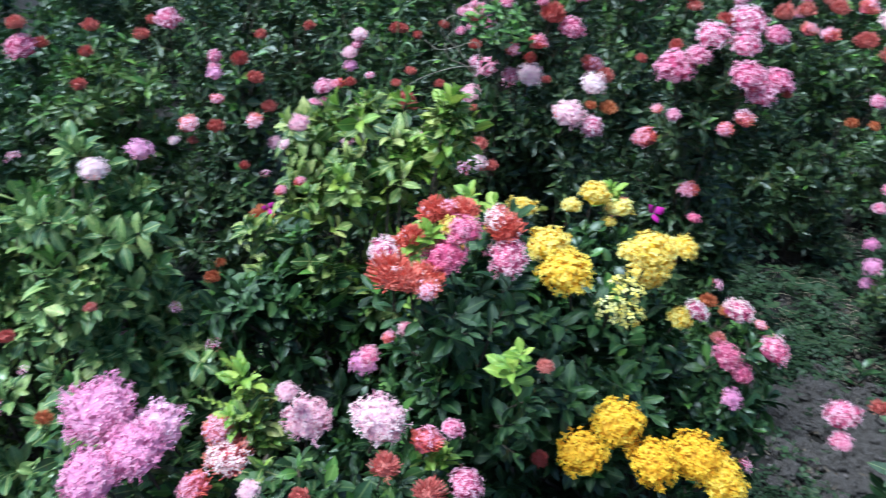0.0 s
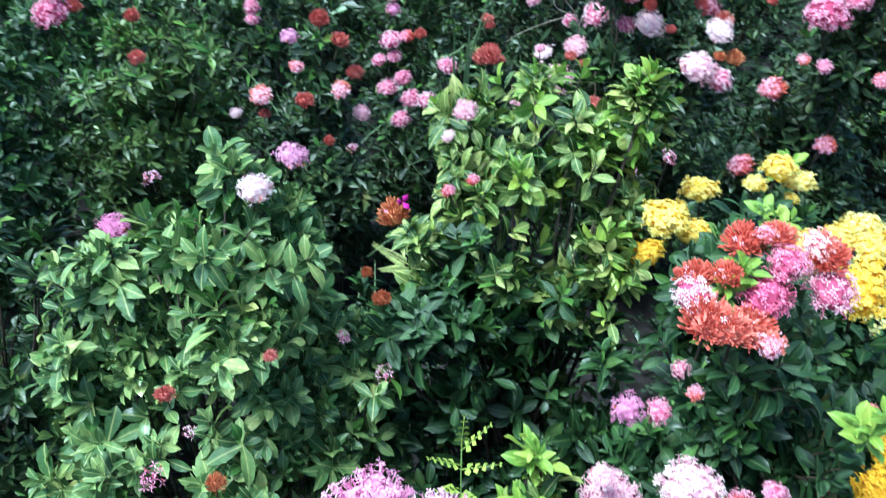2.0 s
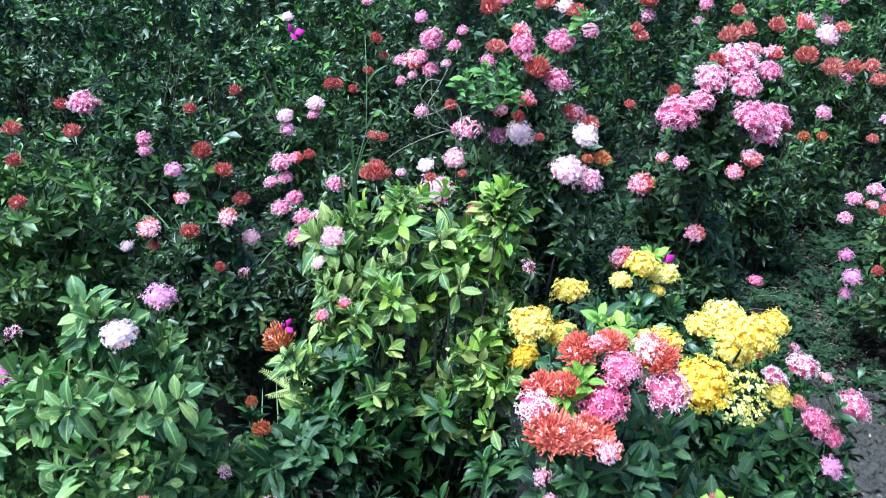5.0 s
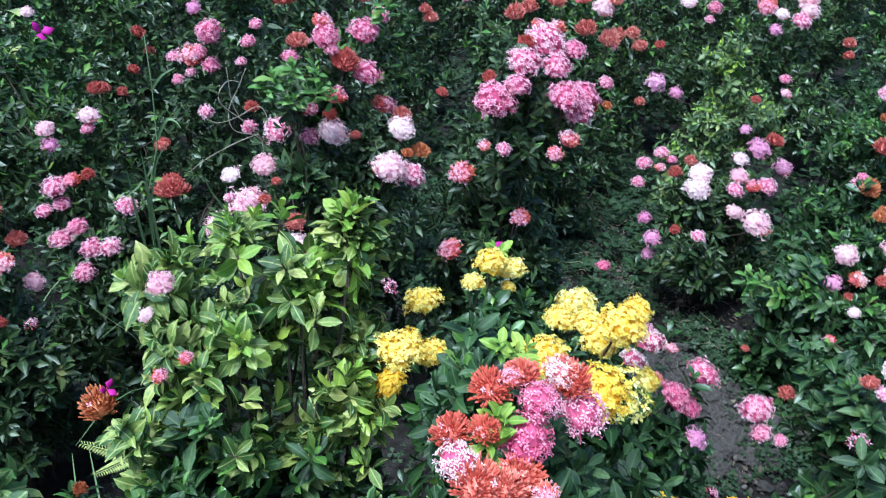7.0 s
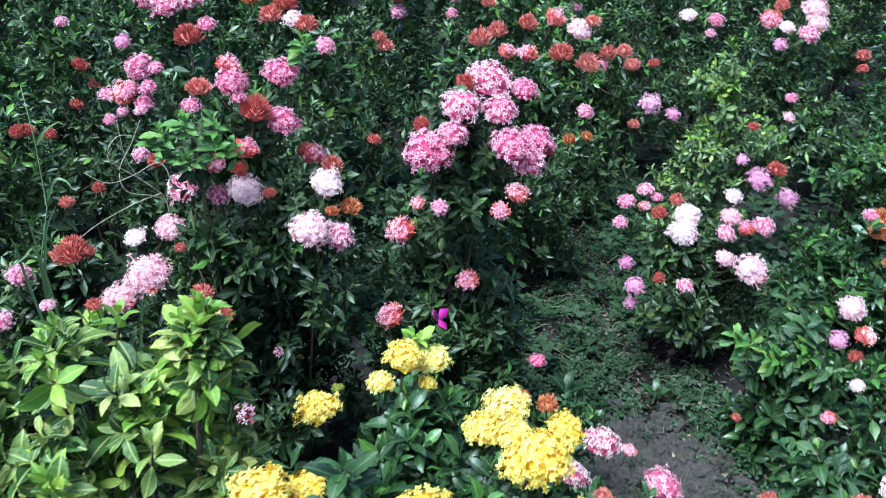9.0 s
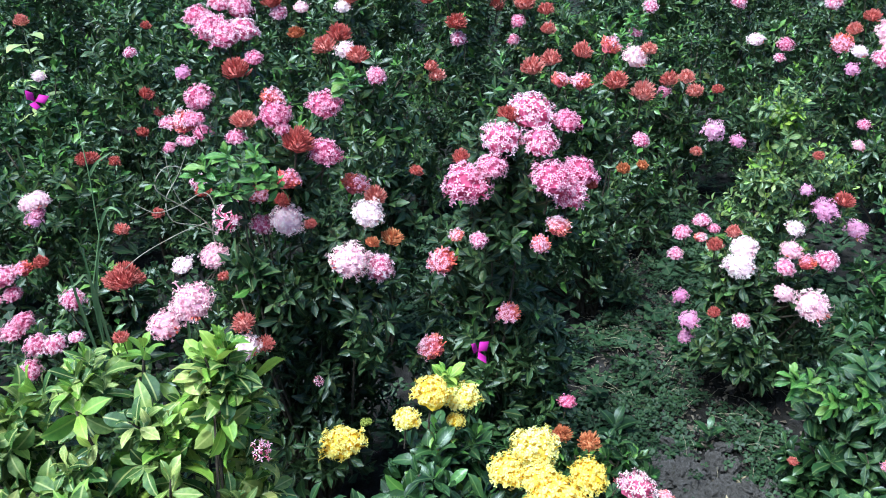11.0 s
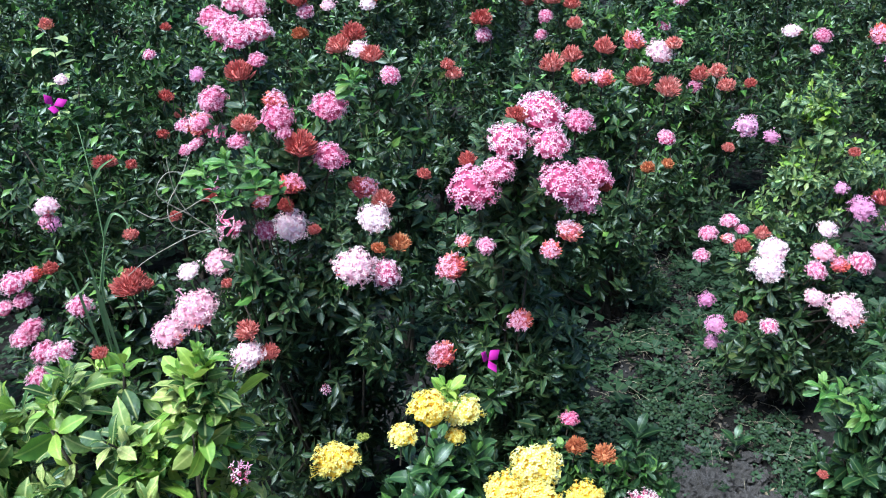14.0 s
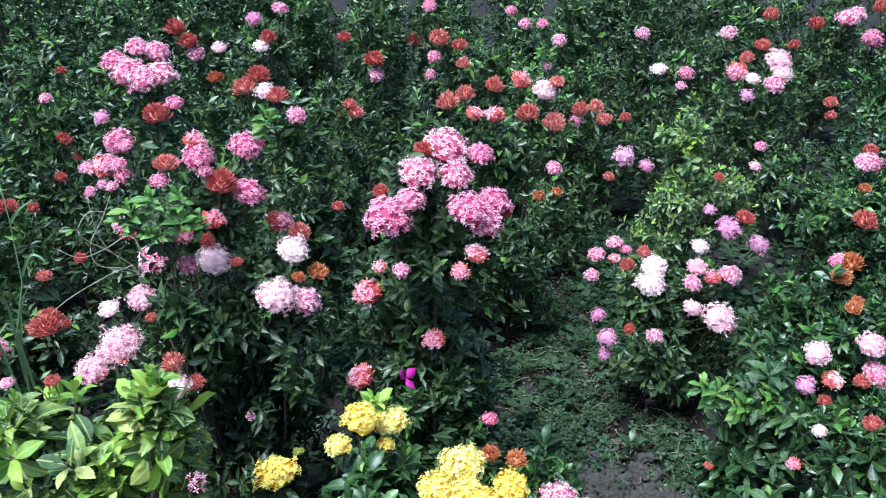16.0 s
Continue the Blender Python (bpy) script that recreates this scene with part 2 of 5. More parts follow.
def tubes(paths, sides=5):
    """Tapered tubes along paths, each an array of rows x, y, z, radius."""
    verts, faces, base = [], [], 0
    for p in paths:
        p = np.asarray(p, dtype=float)
        d = unit(np.gradient(p[:, :3], axis=0))
        f = frames(d, np.zeros(len(p)))
        for k in range(sides):
            a = 2 * math.pi * k / sides
            verts.append(p[:, :3] + p[:, 3:4] * (f[:, :, 0] * math.cos(a) + f[:, :, 1] * math.sin(a)))
        n = len(p)
        for k in range(sides):
            q = (k + 1) % sides
            for i in range(n - 1):
                faces.append((base + k * n + i, base + q * n + i, base + q * n + i + 1, base + k * n + i + 1))
        faces.append([base + k * n + n - 1 for k in range(sides)])
        base += sides * n
    return np.concatenate(verts), faces


# one leaf along +y, keeled along its rib, oval and bowed: 16 triangles; a plainer one of 8 for the rows behind
LEAF_V = np.array([[0, 0, 0], [-0.085, 0.14, 0.02], [0, 0.15, 0], [0.08, 0.14, 0.015], [-0.195, 0.38, 0.05], [0, 0.38, 0], [0.19, 0.37, 0.04], [-0.235, 0.62, 0.04], [0, 0.63, -0.015], [0.24, 0.61, 0.06], [-0.165, 0.84, 0.0], [0, 0.85, -0.06], [0.16, 0.84, 0.015], [0, 1, -0.14]])
LEAF_F = np.array([[0, 2, 1], [0, 3, 2]] + [t for r in (1, 4, 7) for t in ([r, r + 1, r + 4], [r, r + 4, r + 3], [r + 1, r + 2, r + 5], [r + 1, r + 5, r + 4])] + [[10, 11, 13], [11, 12, 13]])
FAR_V = np.array([[0, 0, 0], [-0.15, 0.32, 0.05], [0, 0.34, -0.01], [0.15, 0.32, 0.05], [-0.24, 0.64, 0.08], [0, 0.64, -0.01], [0.24, 0.64, 0.08], [0, 1, -0.05]])
FAR_F = np.array([[0, 2, 1], [0, 3, 2], [1, 2, 5], [1, 5, 4], [2, 3, 6], [2, 6, 5], [4, 5, 7], [5, 6, 7]])


# the plainest leaf, a folded blade of four triangles, for far shrubs and the dark inside of near ones
PLAIN_V = np.array([[0, 0, 0], [-0.245, 0.58, 0.07], [0, 0.54, -0.01], [0.245, 0.58, 0.07], [0, 1, -0.06]])
PLAIN_F = np.array([[0, 2, 1], [0, 3, 2], [1, 2, 4], [2, 3, 4]])
# a clover leaflet: two triangles folded along the rib
CLOVER_V = np.array([[0, 0, 0], [-0.26, 0.7, 0.06], [0.26, 0.7, 0.06], [0, 0.95, 0]])
CLOVER_F = np.array([[0, 3, 1], [0, 2, 3]])
SHAPES = [(LEAF_V, LEAF_F), (FAR_V, FAR_F), (PLAIN_V, PLAIN_F), (CLOVER_V, CLOVER_F)]


def leaf_uv(count, far=0):
    """Across and along each leaf, corner by corner: 0 on the rib."""
    tv, tf = SHAPES[int(far)]
    return np.tile(np.stack([tv[:, 0] / 0.235, tv[:, 1]], axis=1)[tf.ravel()], (count, 1))


def leaf_cloud(pos, rot, length, width, curl, far=0):
    """Vertices and faces of many leaves; rot's second column is the leaf's way, its third the upper side."""
    tv, tf = SHAPES[int(far)]
    v = np.repeat(tv[None], len(pos), axis=0).copy()
    v[:, :, 0] *= width[:, None]
    v[:, :, 2] -= curl[:, None] * v[:, :, 1] ** 2
    v *= length[:, None, None]
    v = np.einsum("nij,nkj->nki", rot, v) + pos[:, None, :]
    f = tf[None] + len(tv) * np.arange(len(pos))[:, None, None]
    return v.reshape(-1, 3), f.reshape(-1, 3)


def sprig_leaves(rng, pos, axis, size, pairs=5, gap=0.2, spread=1.0, broad=1.0):
    """Leaves in crossed pairs round each twig tip. Returns places, turns, lengths, widths, curls and the pair's rank."""
    n = len(pos)
    spin = rng.uniform(0, 2 * math.pi, n)
    out = []
    for j in range(pairs):
        for side in (0, 1):
            az = spin + j * (math.pi / 2 + 0.15) + side * math.pi + rng.normal(0, 0.22, n)
            lift = np.radians(np.clip(28 + 17 * j * spread + rng.normal(0, 10, n), 8, 112))
            f = frames(axis, az)
            way = f[:, :, 2] * np.cos(lift)[:, None] + f[:, :, 0] * np.sin(lift)[:, None]
            up = f[:, :, 2] * np.sin(lift)[:, None] - f[:, :, 0] * np.cos(lift)[:, None]
            roll = rng.normal(0, 0.42, n)[:, None]
            across = np.cross(way, up)
            up2 = up * np.cos(roll) + across * np.sin(roll)
            across = np.cross(way, up2)
            ln = size * (0.55 if j == 0 else 0.85 if j == 1 else 1.0) * rng.uniform(0.75, 1.2, n)
            p = pos - unit(axis) * (size * gap * j)[:, None]
            keep = rng.uniform(0, 1, n) < (0.95 if j < 4 else 0.7)
            out.append([a[keep] for a in (p, np.stack([across, way, up2], axis=2), ln, broad * rng.uniform(0.8, 1.2, n), rng.uniform(-0.3, 0.42, n), np.full(n, j))])
    return [np.concatenate(c) for c in zip(*out)]


# ---- flower heads ----
def petal_tris(length, width, rise, fine):
    """A pointed petal along +x, cupped by rise."""
    v = np.array([[0.06, 0, 0], [0.48, -0.5 * width, rise * 0.5], [0.48, 0.5 * width, rise * 0.5], [0.55, 0, rise * 0.2], [1, 0, rise]])
    v[:, 0] *= length
    v[:, 2] *= length
    v[:, 1] *= length
    return (v, np.array([[0, 1, 3], [0, 3, 2], [1, 4, 3], [3, 4, 2]])) if fine else (v[[0, 1, 2, 4]], np.array([[0, 1, 3], [0, 3, 2]]))


def head_mesh(name, seed, florets, buds, floret_size, petal_width, mats, flat=0.9, under=-0.2, fill=0.66):
    """A domed cluster 1 m across: slots of mats are petals, tubes, buds. florets open, buds closed and pointed."""
    rng = np.random.default_rng(seed)
    verts, faces, slots, base = [], [], [], 0

    def add(v, f, slot):
        nonlocal base
        verts.append(v)
        faces.extend((np.asarray(f) + base).tolist())
        slots.extend([slot] * len(f))
        base += len(v)

    total = florets + buds
    bud = 0.85 if total < 250 else 0.55
    brush = florets < buds

    def lump_at(d):
        return 1 + 0.3 * noise.noise(Vector(d) * 1.9 + Vector((seed * 3.1, 0, 0)))

    # the packed inner mass of tubes and unopened flowers
    rings, sides = 6, 10
    core = []
    for q in range(rings + 1):
        h = math.cos(math.pi * 0.72 * q / rings)
        for p in range(sides):
            a = 2 * math.pi * (p + 0.5 * (q % 2)) / sides
            d = Vector((math.sin(math.pi * 0.72 * q / rings) * math.cos(a), math.sin(math.pi * 0.72 * q / rings) * math.sin(a), h))
            k = 0.5 * fill * lump_at(d) * rng.uniform(0.92, 1.06)
            core.append((d.x * k, d.y * k, d.z * k * flat))
    add(np.array(core), [t for q in range(rings) for p in range(sides) for t in ([q * sides + p, (q + 1) * sides + p, (q + 1) * sides + (p + 1) % sides], [q * sides + p, (q + 1) * sides + (p + 1) % sides, q * sides + (p + 1) % sides])], 1)
    i = np.arange(total) + 0.5
    zz = 1 - (1 - under) * i / total
    az = i * 2.399963 + rng.normal(0, 0.2, total)
    rr = np.sqrt(np.maximum(0, 1 - zz * zz))
    dirs = np.stack([rr * np.cos(az), rr * np.sin(az), zz], axis=1)
    dirs = unit(dirs + rng.normal(0, 0.07, (total, 3)))
    lump = np.array([lump_at(d) for d in dirs])
    if florets and buds:
        # open flowers stand together on one side, closed buds on the other
        side = unit(np.array([[math.cos(seed), math.sin(seed), 1.3]]))[0]
        order = np.argsort(-(dirs @ side) + rng.normal(0, 0.25, total))
    else:
        order = rng.permutation(total)
    open_ones = set(order[:florets].tolist())
    spin = rng.uniform(0, 2 * math.pi, total)
    fr = frames(unit(dirs * np.array([1, 1, 1 / flat]) + np.array([0, 0, 0.2]) + rng.normal(0, 0.28, (total, 3))), spin)
    fine = name[:5] in ("large", "starr")
    for k in range(total):
        r = 0.5 * lump[k] * (rng.uniform(0.86, 1.02) if rng.uniform() < 0.8 else rng.uniform(0.66, 1.14))
        tip = dirs[k] * np.array([1, 1, flat]) * r
        root = dirs[k] * np.array([0.26, 0.26, 0.12]) + np.array([0, 0, -0.06])
        if brush and k not in open_ones:
            # closed buds stand like a brush, turned up towards the light
            tip = dirs[k] * np.array([1, 1, flat]) * 0.47 * lump[k] * rng.uniform(0.84, 1.08) + np.array([0, 0, 0.07])
            root = tip - unit((dirs[k] * np.array([0.85, 0.85, 0.4]) + np.array([0, 0, 0.6]) + rng.normal(0, 0.07, 3))[None])[0] * 0.27
        ax = fr[k]
        if k in open_ones:
            w = 0.011
            tri = [tip - ax[:, 2] * 0.01 + w * (ax[:, 0] * math.cos(a) + ax[:, 1] * math.sin(a)) for a in (0, 2.1, 4.2)]
            low = [root + 0.006 * (ax[:, 0] * math.cos(a) + ax[:, 1] * math.sin(a)) for a in (0, 2.1, 4.2)]
            add(np.array(low + tri), [[0, 1, 4, 3], [1, 2, 5, 4], [2, 0, 3, 5]] if fine else [[0, 1, 4, 3]], 1)
            size = floret_size * rng.uniform(0.8, 1.15)
            cup = rng.uniform(-0.3, 0.35)
            for q in range(4):
                v, f = petal_tris(size * rng.uniform(0.9, 1.1), petal_width * rng.uniform(0.85, 1.15), cup + rng.uniform(-0.15, 0.15), fine)
                c, s = math.cos(q * math.pi / 2), math.sin(q * math.pi / 2)
                v = np.stack([v[:, 0] * c - v[:, 1] * s, v[:, 0] * s + v[:, 1] * c, v[:, 2]], axis=1)
                add(tip + v @ ax.T, f, 0)
        else:
            # a slender tube that swells into a pointed bud
            a3 = (0, 2.1, 4.2)
            ring = lambda c, w: [c + w * (ax[:, 0] * math.cos(a) + ax[:, 1] * math.sin(a)) for a in a3]
            if not fine:
                v = np.array(ring(root, 0.012) + ring(root + (tip - root) * 0.78, 0.034 * bud) + [tip])
                add(v, [[0, 1, 4], [0, 4, 3], [1, 2, 5], [1, 5, 4], [2, 0, 3], [2, 3, 5], [3, 4, 6], [4, 5, 6], [5, 3, 6]], 2)
                continue
            v = np.array(ring(root, 0.013) + ring(root + (tip - root) * 0.55, 0.02 * bud) + ring(root + (tip - root) * 0.82, 0.032 * bud) + [tip])
            add(v, [[0, 1, 4], [0, 4, 3], [1, 2, 5], [1, 5, 4], [2, 0, 3], [2, 3, 5]], 1)
            add(v[3:], [[0, 1, 4], [0, 4, 3], [1, 2, 5], [1, 5, 4], [2, 0, 3], [2, 3, 5], [3, 4, 6], [4, 5, 6], [5, 3, 6]], 2)
    return mesh_of(name, np.concatenate(verts) - np.array([0, 0, 0.08]), faces, mats, slots, smooth=False)


STALK = mesh_of("stalk", *tubes([[(0, 0, -1.1, 0.03), (0.02, 0, -0.5, 0.03), (0, 0, 0.0, 0.04)]], 5), [BARK])
HEADS = {
    "P": [head_mesh("pink_head", 10 + s, 170, 0, 0.078, 0.46, [PETAL_PINK, PETAL_DEEP, BUD_RED, BARK], fill=0.76) for s in range(5)],
    "L": [head_mesh("pale_head", 20 + s, 170, 6, 0.076, 0.50, [PETAL_PALE, PETAL_PINK, BUD_RED, BARK], fill=0.76) for s in range(4)],
    "V": [head_mesh("mauve_head", 30 + s, 90, 6, 0.105, 0.40, [PETAL_MAUVE, PETAL_MAUVE, BUD_BROWN, BARK], fill=0.66) for s in range(4)],
    "R": [head_mesh("red_bud_head", 40 + s, 0, 255, 0.085, 0.5, [PETAL_PINK, BUD_DULL, BUD_DULL, BARK], 0.98, -0.2, 0.54) for s in range(4)],
    "B": [head_mesh("brown_bud_head", 50 + s, 0, 250, 0.085, 0.5, [PETAL_PINK, BUD_BROWN, BUD_BROWN, BARK], 0.98, -0.2, 0.54) for s in range(3)],
    "M": [head_mesh("mixed_head", 60 + s, 85, 95, 0.078, 0.46, [PETAL_PINK, TUBE_RED, BUD_RED, BARK], 0.84, -0.15, 0.7) for s in range(5)],
    "Y": [head_mesh("yellow_head", 70 + s, 150, 0, 0.088, 0.66, [PETAL_YELLOW, PETAL_AMBER, BUD_GREEN, BARK], 0.86, -0.25, 0.72) for s in range(4)],
    "S": [head_mesh("starry_small_head", 95 + s, 16, 8, 0.19, 0.34, [PETAL_PINK, PETAL_DEEP, BUD_DULL, BARK], 0.8, -0.2, 0.2) for s in range(3)],
    "O": [head_mesh("golden_head", 75 + s, 150, 0, 0.086, 0.64, [PETAL_AMBER, PETAL_GOLD, BUD_GREEN, BARK], 0.86, -0.25, 0.72) for s in range(3)],
    "y": [head_mesh("sparse_yellow_head", 80 + s, 17, 5, 0.2, 0.62, [PETAL_YELLOW, PETAL_YELLOW, BUD_GREEN, BARK], 0.8, -0.5, 0.12) for s in range(3)],
    "G": [head_mesh("green_bud_head", 90, 0, 90, 0.1, 0.5, [PETAL_YELLOW, BUD_GREEN, BUD_GREEN, BARK], 0.7, 0.0, 0.6)],
}
# the large clusters close to the viewer carry more and smaller flowers
FINE = {
    "B": [head_mesh("large_brown_bud_head", 150, 3, 230, 0.08, 0.42, [PETAL_PINK, BUD_BROWN, BUD_BROWN, BARK], 0.98, -0.2, 0.54)],
    "P": [head_mesh("large_pink_head", 110 + s, 215, 0, 0.068, 0.44, [PETAL_PINK, PETAL_DEEP, BUD_RED, BARK], fill=0.78) for s in range(4)],
    "L": [head_mesh("large_pale_head", 120 + s, 250, 0, 0.068, 0.48, [PETAL_PALE, PETAL_PINK, BUD_RED, BARK], fill=0.78) for s in range(3)],
    "Q": [head_mesh("large_lilac_head", 190 + s, 270, 0, 0.064, 0.46, [PETAL_LILAC, PETAL_MAUVE, BUD_RED, BARK], fill=0.8) for s in range(4)],
    "R": [head_mesh("large_red_bud_head", 140 + s, 4, 240, 0.085, 0.40, [PETAL_PALE, BUD_RED, BUD_RED, BARK], 0.95, -0.2, 0.54) for s in range(4)],
    "M": [head_mesh("large_mixed_head", 160 + s, 80, 150, 0.092, 0.40, [PETAL_PALE, TUBE_RED, BUD_RED, BARK], 0.86, -0.15, 0.7) for s in range(4)],
    "O": [head_mesh("large_golden_head", 180 + s, 215, 0, 0.078, 0.66, [PETAL_AMBER, PETAL_GOLD, BUD_GREEN, BARK], 0.9, -0.3, 0.76) for s in range(3)],
    "Y": [head_mesh("large_yellow_head", 170 + s, 215, 0, 0.078, 0.68, [PETAL_YELLOW, PETAL_AMBER, BUD_GREEN, BARK], 0.9, -0.3, 0.76) for s in range(4)],
}
# the red-pink cluster on the front shrub has larger, starry flowers
STARRY = {
    "P": [head_mesh("starry_pink_head", 210 + s, 112, 0, 0.098, 0.40, [PETAL_HOT, PETAL_DEEP, BUD_RED, BARK], fill=0.74) for s in range(3)],
    "L": [head_mesh("starry_pale_head", 220 + s, 112, 0, 0.098, 0.44, [PETAL_PALE, PETAL_DEEP, BUD_RED, BARK], fill=0.74) for s in range(3)],
}
HEAD_WORDS = {
    "P": "pink ixora cluster in full bloom", "Q": "lilac-pink ixora cluster in full bloom", "L": "pale pink ixora cluster in full bloom", "V": "small mauve-pink ixora cluster",
    "R": "closed red ixora buds in a spiky cluster", "B": "brownish red ixora buds in a spiky cluster", "M": "half-open cluster, pink flowers among red buds",
    "Y": "bright yellow ixora cluster", "O": "golden yellow ixora cluster", "y": "sparse yellow ixora cluster", "G": "green-yellow unopened buds",
}

# ---- plan of the shrubs: rounded lobes as x, y, z of the middle and three radii ----
SHRUBS = {}


def plan(key, label, lobes, tone="mid", dense=1.0, leaf=0.044, near=0, young=0.2, group="ixora shrubs"):
    SHRUBS[key] = dict(label=label, lobes=np.array(lobes, dtype=float), tone=tone, dense=dense, leaf=leaf, near=near, young=young, group=group, heads=[])


def heads(key, kind, *rows):
    """Flower heads of a shrub: x, y, z of the middle and the width."""
    SHRUBS[key]["heads"] += [(kind, *r) for r in rows]


plan("front_low", "low ixora shrub crowded with pink flower clusters", [(-0.42, 0.84, 0.54, 0.21, 0.15, 0.27), (-0.12, 0.86, 0.52, 0.23, 0.15, 0.27), (0.10, 0.82, 0.45, 0.15, 0.13, 0.26)], "mid", 1.2, 0.044, 60)
plan("front", "dark green ixora shrub with yellow and red-pink clusters", [(0.06, 1.07, 0.80, 0.15, 0.15, 0.17), (0.16, 1.40, 0.76, 0.15, 0.16, 0.18), (0.36, 1.62, 0.62, 0.16, 0.15, 0.18), (0.42, 1.42, 0.60, 0.18, 0.19, 0.20), (0.60, 1.42, 0.42, 0.16, 0.18, 0.22), (0.20, 1.24, 0.42, 0.28, 0.26, 0.40), (0.30, 1.14, 0.42, 0.15, 0.14, 0.22)], "deep", 1.45, 0.047, 200, 0.2)
plan("green", "leafy light green shrub without open flowers", [(-0.26, 1.72, 0.92, 0.10, 0.10, 0.13), (-0.12, 1.68, 0.95, 0.10, 0.10, 0.13), (0.03, 1.57, 0.98, 0.085, 0.085, 0.12), (0.0, 1.66, 0.88, 0.10, 0.10, 0.16), (-0.05, 1.60, 0.94, 0.10, 0.08, 0.12), (-0.20, 1.52, 0.79, 0.11, 0.10, 0.13), (-0.03, 1.47, 0.77, 0.11, 0.09, 0.14), (-0.14, 1.63, 0.84, 0.20, 0.13, 0.21), (-0.21, 1.56, 0.70, 0.18, 0.13, 0.20), (0.04, 1.57, 0.74, 0.11, 0.11, 0.20), (-0.12, 1.60, 0.42, 0.13, 0.12, 0.30)], "light", 1.2, 0.046, 260, 0.9)
# lower lobes taken from the light shrub above, given darker leaves
plan("green_low", "dark glossy ixora leaves round the foot of the light shrub", [(-0.28, 1.40, 0.64, 0.10, 0.08, 0.14), (-0.22, 1.48, 0.66, 0.13, 0.10, 0.16), (-0.09, 1.50, 0.58, 0.14, 0.13, 0.20), (-0.36, 1.47, 0.56, 0.12, 0.12, 0.18), (-0.45, 1.58, 0.50, 0.12, 0.12, 0.18), (-0.30, 1.46, 0.46, 0.20, 0.15, 0.28), (-0.04, 1.50, 0.44, 0.12, 0.13, 0.26), (-0.12, 1.48, 0.34, 0.24, 0.20, 0.34)], "deep", 1.2, 0.05, 120, 0.35)
plan("left", "tall light green ixora shrub with few flowers", [(-0.66, 1.45, 0.93, 0.08, 0.09, 0.11), (-0.58, 1.48, 0.86, 0.075, 0.075, 0.11), (-0.74, 1.39, 0.85, 0.085, 0.085, 0.13), (-0.66, 1.31, 0.76, 0.10, 0.09, 0.13), (-0.82, 1.38, 0.66, 0.11, 0.11, 0.14), (-0.70, 1.40, 0.55, 0.17, 0.16, 0.24), (-0.55, 1.45, 0.62, 0.11, 0.10, 0.15), (-0.74, 1.36, 0.33, 0.24, 0.23, 0.33), (-0.66, 1.42, 0.72, 0.17, 0.12, 0.26), (-0.72, 1.38, 0.46, 0.26, 0.20, 0.30), (-0.50, 1.44, 0.46, 0.15, 0.13, 0.22), (-0.50, 1.46, 0.34, 0.15, 0.16, 0.25), (-0.87, 1.40, 0.78, 0.09, 0.10, 0.13), (-0.92, 1.40, 0.56, 0.13, 0.12, 0.18)], "pale", 1.4, 0.047, 220, 0.5)
plan("left_edge", "low dark ixora shrub with scattered buds", [(-1.15, 1.50, 0.35, 0.28, 0.27, 0.36), (-1.02, 1.75, 0.32, 0.25, 0.22, 0.32)], "dark")
plan("left_front", "low dark ixora shrub beside the tall one", [(-0.95, 0.95, 0.28, 0.25, 0.22, 0.3)], "dark")
plan("row_a", "ixora shrub with many red bud clusters", [(-1.0, 2.48, 0.62, 0.26, 0.22, 0.30), (-1.05, 2.5, 0.33, 0.32, 0.28, 0.33)], "fresh", 1.3, 0.044, 0, 0.35)
plan("row_b", "narrow ixora shrub with red and pink clusters", [(-0.55, 2.36, 0.70, 0.13, 0.15, 0.24), (-0.58, 2.38, 0.38, 0.24, 0.24, 0.38)], "dark", 1.2)
plan("row_c", "ixora shrub with small pink clusters", [(-0.15, 2.60, 0.53, 0.23, 0.19, 0.27), (-0.28, 2.6, 0.3, 0.26, 0.23, 0.3)], "dark", 1.2)
plan("row_d", "tall ixora shrub full of pink and red clusters", [(0.30, 2.42, 1.00, 0.17, 0.16, 0.22), (0.36, 2.32, 0.72, 0.19, 0.20, 0.26), (0.18, 2.34, 0.60, 0.13, 0.17, 0.25), (0.18, 2.28, 1.0, 0.09, 0.08, 0.11), (0.18, 2.23, 0.84, 0.10, 0.08, 0.14), (0.30, 2.38, 0.36, 0.26, 0.24, 0.36)], "dark", 1.5, 0.041, 120)
plan("row_e", "tall ixora shrub with large pink clusters on top", [(0.74, 2.12, 0.92, 0.17, 0.14, 0.21), (0.74, 2.24, 0.60, 0.20, 0.19, 0.28), (0.72, 2.28, 0.34, 0.22, 0.22, 0.34), (0.70, 2.09, 0.46, 0.16, 0.10, 0.18), (0.86, 2.2, 0.36, 0.14, 0.14, 0.24)], "dark", 1.6, 0.041, 120)
plan("back_a", "ixora shrub with a broad pink cluster on top", [(0.34, 3.34, 0.95, 0.20, 0.18, 0.26), (0.28, 3.36, 0.5, 0.27, 0.25, 0.48)], "dark")
plan("back_b", "tall dark green ixora shrub with red buds", [(0.70, 3.02, 0.90, 0.20, 0.18, 0.24), (0.70, 3.0, 0.5, 0.25, 0.22, 0.45)], "dark", 1.25)
plan("back_c", "ixora shrub topped with red bud clusters", [(1.22, 2.95, 0.78, 0.19, 0.18, 0.24), (1.42, 2.88, 0.74, 0.17, 0.16, 0.22), (1.2, 3.0, 0.4, 0.26, 0.24, 0.4), (1.42, 2.92, 0.38, 0.2, 0.2, 0.38), (1.5, 2.95, 0.2, 0.22, 0.16, 0.2)], "dark", 1.4)
